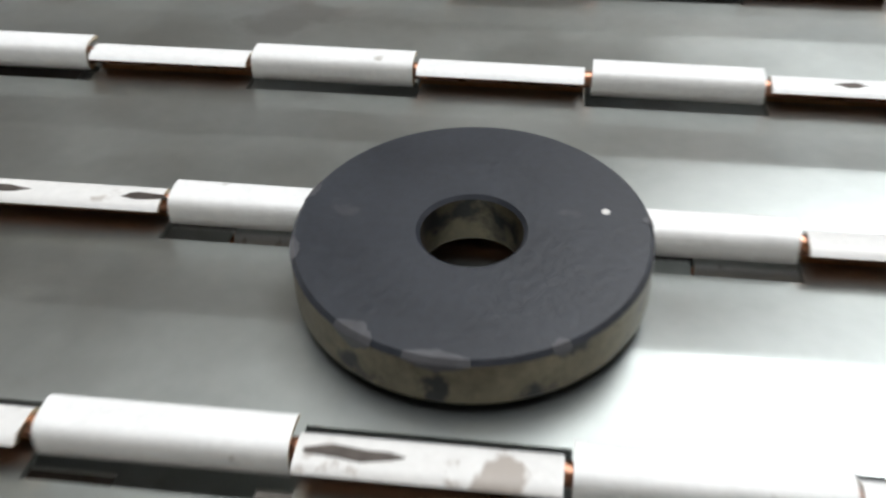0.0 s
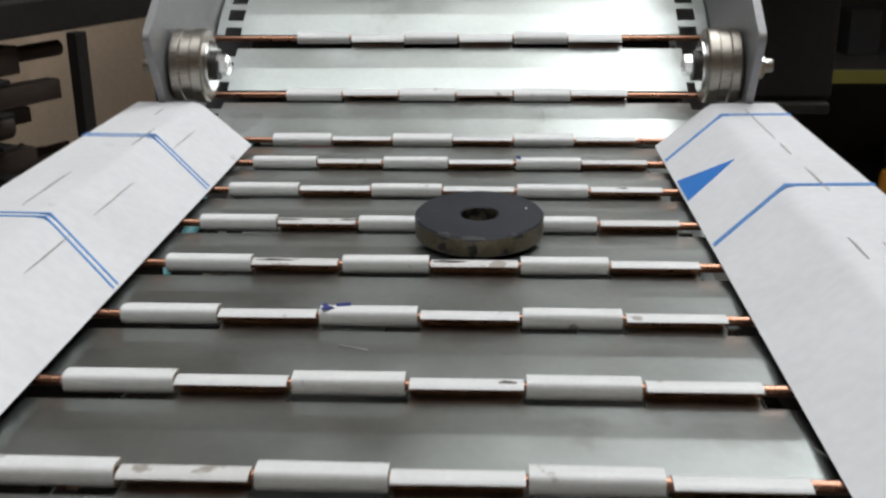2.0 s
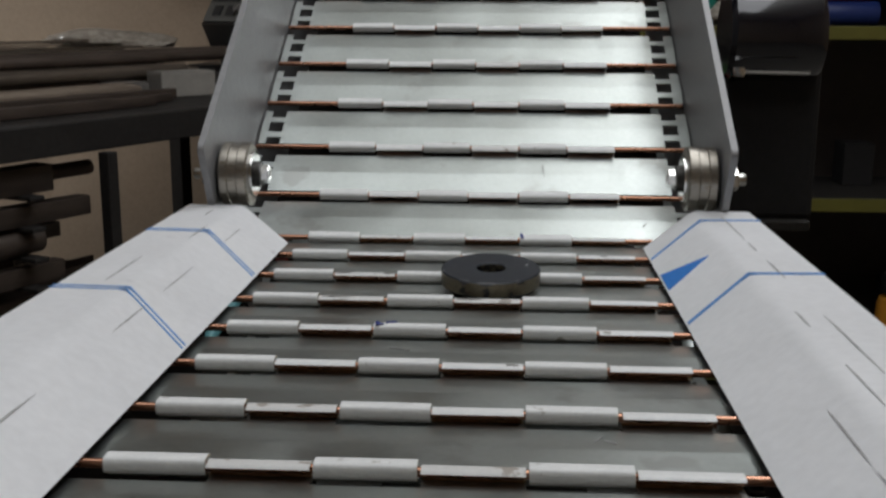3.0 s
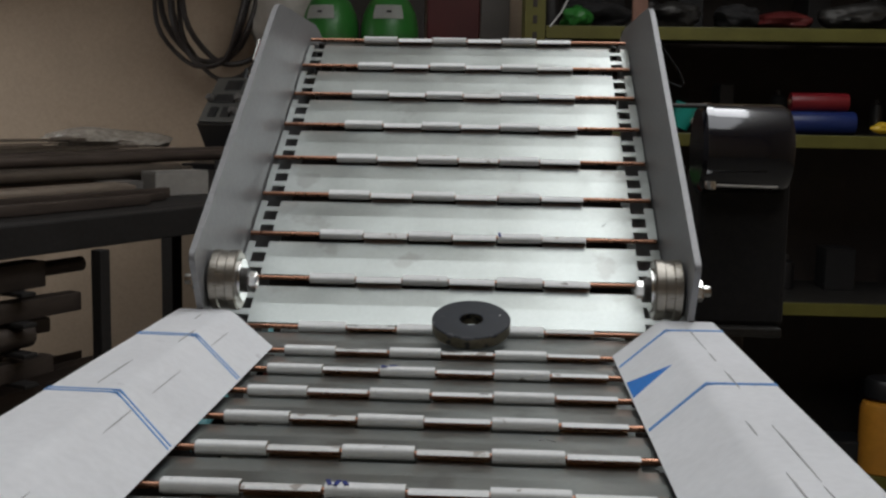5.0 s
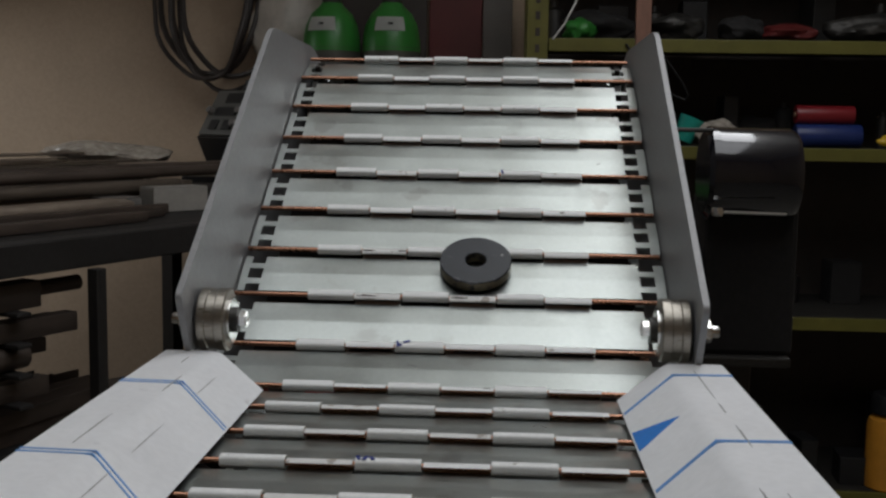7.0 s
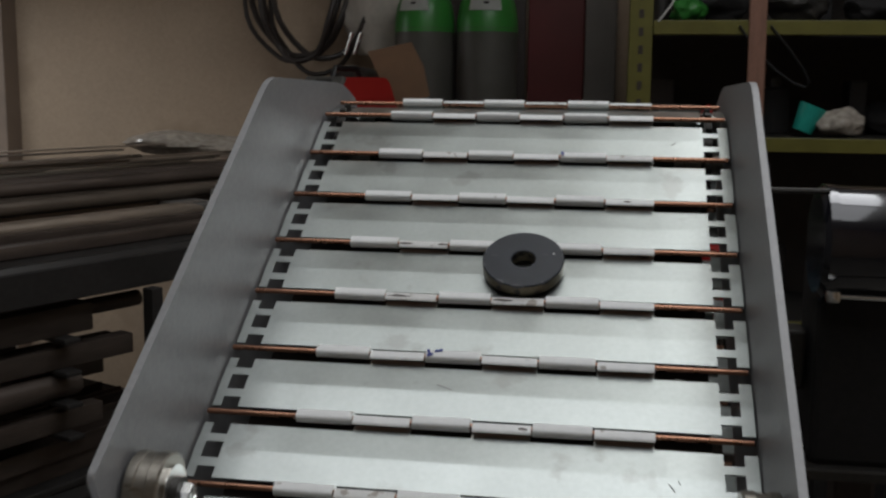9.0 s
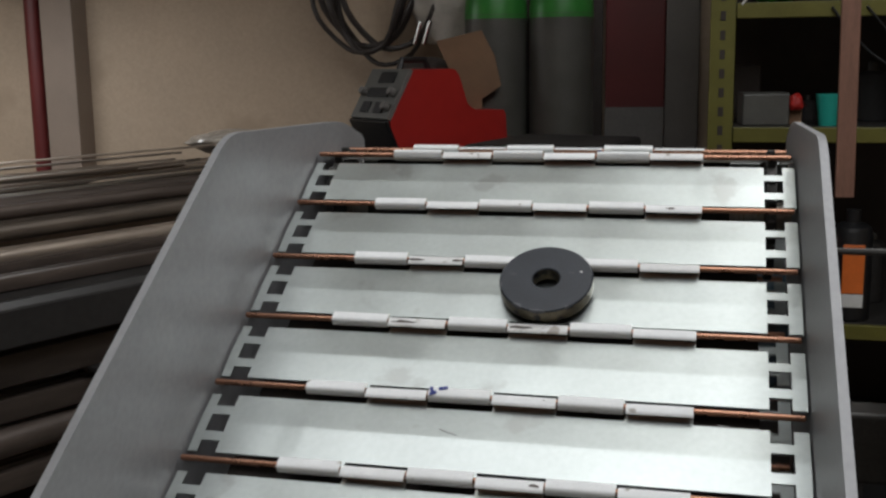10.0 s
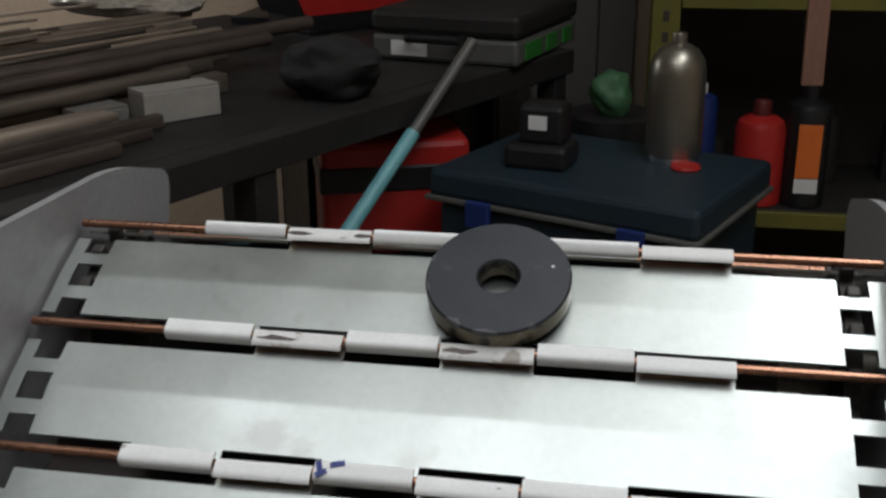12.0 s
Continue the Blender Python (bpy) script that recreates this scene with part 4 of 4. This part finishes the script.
def bench():
    ln = (BENCH_B - BENCH_A).length + 0.5
    x, y = by_bench(ln / 2, 0)
    b = thing("steel_bench", "dark worn steel bench loaded with tube stock", "bench", pose(x, y, BENCH_Z, 0, 0, BENCH_TURN))
    part("front_beam", box((ln, 0.05, 0.055), (0, 0.025, -0.0285), 0.003), M_BENCH, b)
    part("back_beam", box((ln, 0.05, 0.055), (0, 1.10, -0.040), 0.003), M_BENCH, b)
    part("bench_top", box((ln, 1.07, 0.010), (0, 0.588, -0.006), 0.002), M_BENCH, b)
    for a in (0.05, 1.02, ln - 0.1):
        for o, top in ((0.03, -0.056), (1.09, -0.068)):
            h = BENCH_Z - FLOOR_Z + top
            part("leg", box((0.05, 0.05, h), (ln / 2 - a, o, top - h / 2), 0.003), M_BENCH, b)
    part("lower_rail", box((0.95, 0.04, 0.04), (-ln / 2 + 0.6, 0.03, -0.40), 0.003), M_BENCH, b)
    part("lower_shelf", box((0.95, 0.8, 0.012), (-ln / 2 + 0.6, 0.45, -0.374), 0.002), M_BENCH, b)
    rng = random.Random(8)
    # stock on the bench: square and round tubes in layers, their ends stepped
    z = BENCH_Z
    n = 0
    for count, size, gap, start in ((9, 0.036, 0.030, 0.27), (8, 0.030, 0.036, 0.31), (6, 0.020, 0.050, 0.42)):
        part_z = z + size / 2 + 0.0005
        for k in range(count):
            o = start + k * (size + gap) + rng.uniform(-0.008, 0.008)
            a = 0.98 - (o - 0.26) * 0.80 + rng.uniform(-0.22, 0.14)
            t = thing("steel_tube", "rusty brown raw steel tube stacked on the bench", "tube", group="tube stock on the bench")
            length = rng.uniform(1.3, 1.6)
            part("tube_wall", round_tube(length, size / 2) if (n + k) % 3 == 0 else square_tube(length, size), M_TUBE, t, smooth=True)
            t.matrix_basis = pose(*by_bench(a, o), part_z, 0, 0, BENCH_TURN - 1.0 + rng.uniform(-1.6, 1.6))
            n += 1
        z += size + 0.001
    for a, o, length, size in ((1.06, 0.20, 1.3, 0.022), (1.12, 0.155, 1.2, 0.016), (1.22, 0.11, 1.1, 0.020)):
        t = thing("steel_tube", "thin dark steel tube beside the stack", "tube", group="tube stock on the bench")
        part("tube_wall", square_tube(length, size, 0.002), M_STOCK, t, smooth=True)
        t.matrix_basis = pose(*by_bench(a, o), BENCH_Z + size / 2 + 0.0005, 0, 0, BENCH_TURN + rng.uniform(-1.5, 1.5))
    for a, o, rad in ((0.46, 0.40, 0.015), (0.66, 0.33, 0.013)):
        t = thing("steel_tube", "long dark round steel tube lying on the stack", "tube", group="tube stock on the bench")
        part("tube_wall", round_tube(1.5, rad), M_STOCK, t, smooth=True)
        t.matrix_basis = pose(*by_bench(a, o), BENCH_Z + 0.0685 + rad, 0, 0, BENCH_TURN - 0.5)
    for k in range(8):
        rad, length = rng.uniform(0.003, 0.007), rng.uniform(0.7, 1.3)
        t = thing("steel_rod", "thin worn steel rod lying loose on the tube stack", "rod", group="rods on the tube stack")
        part("rod_bar", lathe([(0, -length), (rad, -length), (rad, -0.0015), (rad - 0.0015, 0), (0, 0)], 12, m=ALONG_X), M_TUBE if k % 3 else M_STEEL, t, smooth=True)
        t.matrix_basis = pose(*by_bench(0.62 + rng.uniform(0.0, 0.45), 0.46 + 0.045 * k), z + rad + 0.0005, 0, 0, BENCH_TURN + rng.uniform(-4, 4))
    for a, o, length in ((0.60, 0.90, 0.9), (0.88, 0.80, 0.8), (0.98, 0.62, 0.7)):
        t = thing("steel_flat", "thin bright-ended steel flat bar on the stack", "flat bar", pose(*by_bench(a, o), z + 0.017, 0, 0, BENCH_TURN + rng.uniform(-3, 3)))
        part("bar", box((length, 0.02, 0.004), (-length / 2, 0, 0), 0.0005), M_TUBE, t)
        part("sawn_end", box((0.030, 0.0205, 0.0045), (0.014, 0, 0)), M_ZINC, t, "bright sawn end")
    blob("plastic_wrap", "crumpled clear plastic wrap on the tube stack", "wrap", (*by_bench(0.50, 0.93), z + 0.010), (0.20, 0.13, 0.034), M_CLEAR, 21)
    # heavier stock on arms below the bench top
    for k, (zz, o, size, a) in enumerate(((-0.155, 0.05, 0.046, 1.52), (-0.155, 0.12, 0.046, 1.44), (-0.208, 0.04, 0.042, 1.58), (-0.208, 0.11, 0.042, 1.50), (-0.26, 0.05, 0.044, 1.54), (-0.26, 0.13, 0.044, 1.46), (-0.312, 0.05, 0.040, 1.60))):
        t = thing("steel_beam", "long rust-brown steel box section below the bench top", "beam", group="box sections below the bench top")
        size *= (1.0, 0.62, 0.8, 0.5)[k % 4]
        part("section", round_tube(1.1, size / 2) if k % 3 == 1 else square_tube(1.1, size), M_STOCK, t, smooth=True)
        t.matrix_basis = pose(*by_bench(a + rng.uniform(-0.16, 0.12), o), zz + size / 2, 0, 0, BENCH_TURN + rng.uniform(-4, 4))
    part("stock_post", box((0.024, 0.024, 0.62), (ln / 2 - 1.46, -0.002, -0.37), 0.002), M_BENCH, b)
    for a in (1.62, 2.0):
        for zz in (-0.159, -0.212, -0.264, -0.316):
            part("stock_arm", box((0.03, 0.24, 0.008), (ln / 2 - a, 0.12, zz - BENCH_Z), 0.002), M_BENCH, b)
    for k in range(8):
        t = thing("steel_offcut", "dark steel channel offcut on the lower shelf", "offcut", group="offcuts on the lower shelf")
        length = rng.uniform(0.4, 0.65)
        part("channel", prism([(-0.03, 0), (0.03, 0), (0.03, 0.03), (0.026, 0.03), (0.026, 0.004), (-0.026, 0.004), (-0.026, 0.03), (-0.03, 0.03)], -length, 0), M_STOCK, t)
        t.matrix_basis = pose(*by_bench(1.30 + rng.uniform(-0.05, 0.12), 0.12 + 0.085 * (k % 4)), BENCH_Z - 0.367 + 0.031 * (k // 4), 0, 0, BENCH_TURN + rng.uniform(-4, 4))
    blob("dark_bag", "dark heap of bags on the floor below the bench", "bag", (-0.85, 1.70, -0.76), (0.30, 0.22, 0.20), M_CLOTH, 77)
    blob("red_bag", "dark red bag on the dark heap below the bench", "bag", (-0.78, 1.72, -0.54), (0.14, 0.10, 0.05), M_DARKRED, 78)


def tool_case():
    c = thing("tool_case", "dark grey power tool case with green labels", "case", pose(-0.215, 2.36, BENCH_Z, 0, 0, -14))
    part("lower_shell", box((0.34, 0.40, 0.055), (-0.1, 0.08, 0.028), 0.010), M_PANEL, c)
    part("lid", box((0.345, 0.405, 0.052), (-0.1, 0.08, 0.083), 0.014), M_BENCH, c, "darker grey lid")
    part("carry_handle", sweep([(-0.17, -0.125, 0.055), (-0.17, -0.155, 0.055), (-0.05, -0.155, 0.055), (-0.05, -0.125, 0.055)], 0.010), M_BLACK, c, smooth=True)
    part("paper_label", box((0.085, 0.003, 0.032), (-0.18, -0.123, 0.028), 0.0005), M_PAPER, c, "white paper label")
    for y, s in ((-0.03, 0.10), (0.09, 0.07), (0.20, 0.06)):
        part("green_label", box((0.003, s, 0.036), (0.072, y, 0.028), 0.0005), M_GREEN, c, "bright green label")
    blob("black_bag", "black soft tool bag on the bench", "bag", (-0.480, 1.90, BENCH_Z + 0.051), (0.095, 0.075, 0.060), M_CLOTH, 14)
    carton((-0.70, 1.690, BENCH_Z), (0.14, 0.06, 0.055), M_CARTON, "flat white carton on the bench", 50)
    carton((-0.80, 1.60, BENCH_Z), (0.09, 0.06, 0.034), M_PALE, "small pale carton on the bench", 55)


def floor_stand():
    """The low cabinet that carries the tool box, and what stands round it."""
    s = thing("low_cabinet", "black low cabinet under the tool box", "cabinet", pose(0.0, 1.98, FLOOR_Z, 0, 0, -23))
    part("carcass", box((0.58, 0.46, 0.56), (0, 0, 0.28), 0.004), M_BLACK, s)
    for x in (-0.145, 0.145):
        dr = part("door", box((0.284, 0.014, 0.53), (x, -0.238, 0.28), 0.003), M_FRAME, s)
        part("pull", box((0.012, 0.016, 0.09), (x * 0.25, -0.252, 0.36), 0.003), M_DARK, dr)
    b = thing("tool_box", "blue-grey plastic tool box with a closed lid", "tool box", pose(0.012, 1.98, -0.39, 0, 0, -23))
    part("tub", box((0.50, 0.36, 0.16), (0, 0, 0.08), 0.012), M_NAVY, b)
    part("lid", box((0.53, 0.39, 0.055), (0, 0, 0.195), 0.012), M_NAVY, b)
    part("lid_rim", box((0.54, 0.40, 0.010), (0, 0, 0.166), 0.003), M_PANEL, b, "pale rim of the lid")
    for x in (-0.15, 0.15):
        part("latch", box((0.05, 0.014, 0.05), (x, -0.203, 0.15), 0.003), M_BLUEP, b, "blue latch")
    top = -0.39 + 0.2225
    c = thing("aluminium_flask", "dull aluminium flask with a domed shoulder", "flask", pose(0.142, 2.03, top))
    part("body", lathe([(0, 0.012), (0.050, 0.012), (0.053, 0.022), (0.053, 0.165), (0.049, 0.19), (0.036, 0.210), (0.018, 0.220), (0, 0.222)], 36), M_ALU, c, smooth=True)
    part("foot_ring", lathe([(0, 0), (0.048, 0), (0.050, 0.004), (0.050, 0.012), (0, 0.012)], 36), M_ZINC, c, smooth=True)
    part("neck", lathe([(0, 0.240), (0.012, 0.240), (0.014, 0.234), (0.014, 0.216), (0, 0.216)], 20), M_ALU, c, smooth=True)
    p = thing("charger", "black battery charger with a pale label", "charger", pose(-0.10, 1.96, top, 0, 0, -12))
    part("base", box((0.12, 0.10, 0.045), (0, 0, 0.0225), 0.010), M_BLACK, p)
    part("block", box((0.085, 0.07, 0.075), (0.005, 0.005, 0.080), 0.010), M_BLACK, p)
    part("pale_label", box((0.035, 0.003, 0.026), (0.0, -0.031, 0.085), 0.0005), M_PAPER, p, "pale label")
    r = thing("red_disc", "flat red plastic lid lying on the tool box", "lid", pose(0.165, 1.965, top))
    part("lid", lathe([(0, 0), (0.026, 0), (0.028, 0.003), (0.026, 0.008), (0, 0.009)], 24), M_RED, r, smooth=True)
    ob = blob("green_ball", "dull green ball behind the tool box", "ball", (0.02, 2.30, -0.10), (0.045, 0.045, 0.05), M_DULLGREEN, 0)
    st = thing("ball_stand", "black drum behind the tool box", "drum", pose(0.02, 2.32, FLOOR_Z))
    part("drum_wall", lathe([(0, 0), (0.10, 0), (0.10, -0.146 - FLOOR_Z), (0.09, -0.142 - FLOOR_Z), (0, -0.142 - FLOOR_Z)], 32), M_BLACK, st, smooth=True)
    h = thing("broom_handle", "cyan-sleeved grey broom handle leaning on the bench", "handle")
    part("grey_rod", sweep([(-0.245, 2.05, 0.045), (-0.335, 1.89, -0.105)], 0.011, 14), M_PANEL, h, smooth=True)
    part("cyan_sleeve", sweep([(-0.332, 1.895, -0.10), (-0.43, 1.72, -0.26), (-0.70, 1.24, FLOOR_Z + 0.25)], 0.014, 16), M_CYAN, h, "pale cyan sleeve", True)
    part("lower_rod", sweep([(-0.70, 1.24, FLOOR_Z + 0.25), (-0.775, 1.10, FLOOR_Z)], 0.012, 14), M_PANEL, h, smooth=True)
    k = thing("red_crate", "red plastic crate below the bench", "crate", pose(-0.43, 2.12, FLOOR_Z, 0, 0, 20))
    part("tub", box((0.30, 0.22, 0.80), (0, 0, 0.40), 0.014), M_RED, k)
    part("strap", box((0.306, 0.226, 0.055), (0, 0, 0.725), 0.006), M_BLACK, k, "black strap")
    # Black boxes added as a dark backing between the bench legs.
    for x, y, h, turn in ((-0.98, 2.40, 0.34, 50), (-0.62, 2.60, 0.78, 30), (-1.25, 2.0, 0.34, 55)):
        carton((x, y, FLOOR_Z), (0.34, 0.30, h), M_BLACK, "black crate added to fill the dark below the bench", turn)
    blob("orange_glove", "orange glove on the crate edge", "glove", (-0.55, 2.06, -0.136), (0.040, 0.025, 0.014), M_ORANGE, 7)


def drive_motor():
    m = thing("drive_motor", "glossy dark grey drive motor bolted beside the rail", "motor", pose(0.278, 0.375, 0.126))
    part("barrel", lathe([(0, -0.045), (0.040, -0.045), (0.045, -0.041), (0.045, 0.036), (0.041, 0.043), (0.02, 0.046), (0, 0.046)], 40, m=ALONG_X), M_GREYROLL, m, smooth=True)
    part("end_ring", lathe([(0.045, -0.041), (0.0462, -0.041), (0.0462, -0.034), (0.045, -0.034)], 40, m=ALONG_X), M_GREYROLL, m, smooth=True)
    part("gearbox", box((0.09, 0.08, 0.16), (0.004, 0.03, -0.10), 0.006), M_CLOTH, m)
    part("foot_plate", box((0.13, 0.10, 0.010), (-0.02, 0.03, -0.184), 0.002), M_DARK, m)
    part("mount_arm", box((0.066, 0.03, 0.05), (-0.077, 0.03, -0.10), 0.003), M_DARK, m)
    part("tie_rod", sweep([(-0.107, -0.02, 0.042), (-0.040, -0.02, 0.042)], 0.0022), M_DARK, m, smooth=True)
    part("long_bolt", sweep([(-0.038, -0.048, -0.034), (0.026, -0.048, -0.035)], 0.0018), M_ZINC, m, "bright long bolt", True)
    part("bolt_knob", lathe([(0, -0.005), (0.005, -0.004), (0.006, 0), (0.005, 0.004), (0, 0.005)], 14, m=pose(-0.038, -0.048, -0.034)), M_ZINC, m, smooth=True)
    st = part("bracket_leg", box((0.03, 0.03, 0.126 - 0.189 - FLOOR_Z), (0.0, 0.03, -0.189 - (0.126 - 0.189 - FLOOR_Z) / 2), 0.002), M_FRAME, m)


def hanging_board():
    b = thing("wooden_batten", "narrow reddish wooden batten hanging from the ceiling", "batten", pose(0.365, 1.92, 0.0, 0, -0.8, 0))
    part("board", box((0.036, 0.014, CEIL_Z - 0.005), (0, 0, CEIL_Z / 2 + 0.0), 0.002), M_WOOD, b)


def wall_bag():
    bag = blob("white_sack", "white plastic sack behind the welding machine", "sack", (-0.735, 3.20, 0.50), (0.14, 0.09, 0.20), M_SACK, 61)
    c = thing("cardboard_flap", "brown cardboard sheet standing behind the machine", "cardboard", pose(0, 2.885, 0))
    part("sheet", prism([(-0.66, -0.02), (-0.56, -0.02), (-0.575, 0.16), (-0.515, 0.20), (-0.535, 0.29), (-0.575, 0.365), (-0.715, 0.335), (-0.65, 0.20)], -0.003, 0.003, "y"), M_CARD, c)
    s = thing("back_stool", "black trestle behind the bench", "trestle", pose(-0.60, 2.93, FLOOR_Z))
    part("trestle_top", box((0.72, 0.30, 0.03), (-0.05, 0, -0.035 - FLOOR_Z), 0.003), M_BLACK, s)
    for x in (-0.28, 0.28):
        part("leg", box((0.04, 0.26, -0.05 - FLOOR_Z), (x, 0, (-0.05 - FLOOR_Z) / 2), 0.003), M_BLACK, s)
    # Dark heap behind the welding machine, taken for black cables.
    blob("black_sack", "black heap of cables lying on the trestle", "sack", (-0.78, 3.00, 0.11), (0.15, 0.10, 0.16), M_RUBBER, 63)


def dark_board():
    # Added sheet standing in for the dark stretch of wall behind the bottles.
    b = thing("dark_board", "dark brown sheet added to darken the wall behind the gas bottles", "board", pose(-0.47, 3.235, FLOOR_Z, -1.0, 0, 0))
    part("sheet", box((0.44, 0.012, 1.62), (0, 0, 0.81), 0.002), M_FRAME, b)


def background():
    dark_board()
    shelf_rack()
    gas_bottle(-0.556, 3.02, 0.098, -14, 0)
    gas_bottle(-0.350, 3.00, 0.098, 4, 0)
    welder()
    hose_coil()
    bench()
    tool_case()
    floor_stand()
    drive_motor()
    hanging_board()
    wall_bag()


def motions():
    """The belt runs round its drums and carries the ring magnet up the incline."""
    steps = [k * 0.2 for k in range(61)]
    ways = [belt_at(t) for t in steps]
    for row, link in LINK_OF.items():
        walk(link, [(t, link_pose(w + row * PITCH)) for t, w in zip(steps, ways)])
    walk(MAGNET, [(t, link_pose(w - PITCH) @ magnet_on_link(t)) for t, w in zip(steps, ways)])


room()
lamps()
LINK_OF = belt()
MAGNET = magnet()


def magnet_on_link(t):
    """How the magnet lies on its link: propped on a knuckle on the flat run, it is tipped up by the next link and settles at the bend and slips back on the slope."""
    f = min(1.0, max(0.0, (t - 4.0) / 2.0))
    f = f * f * (3 - 2 * f)
    g = min(1.0, max(0.0, (t - 6.0) / 2.2))
    g = g * g * (3 - 2 * g)
    e = max(0.0, (t - 11.4) / 0.6) ** 2
    b = math.exp(-((t - 4.85) / 0.36) ** 2)
    return pose(0.0184, PITCH - 0.0150 - 0.0020 * f - 0.0048 * g - 0.0030 * e, 0.0012 - 0.0004 * f + 0.0055 * b, 4.8 - 4.0 * f + 11.0 * b, 0, 0)


side_rail(-0.1640, -0.1598)
side_rail(0.1598, 0.1640)
drums()
guard(-1)
guard(1)
conveyor_frame()
background()
motions()
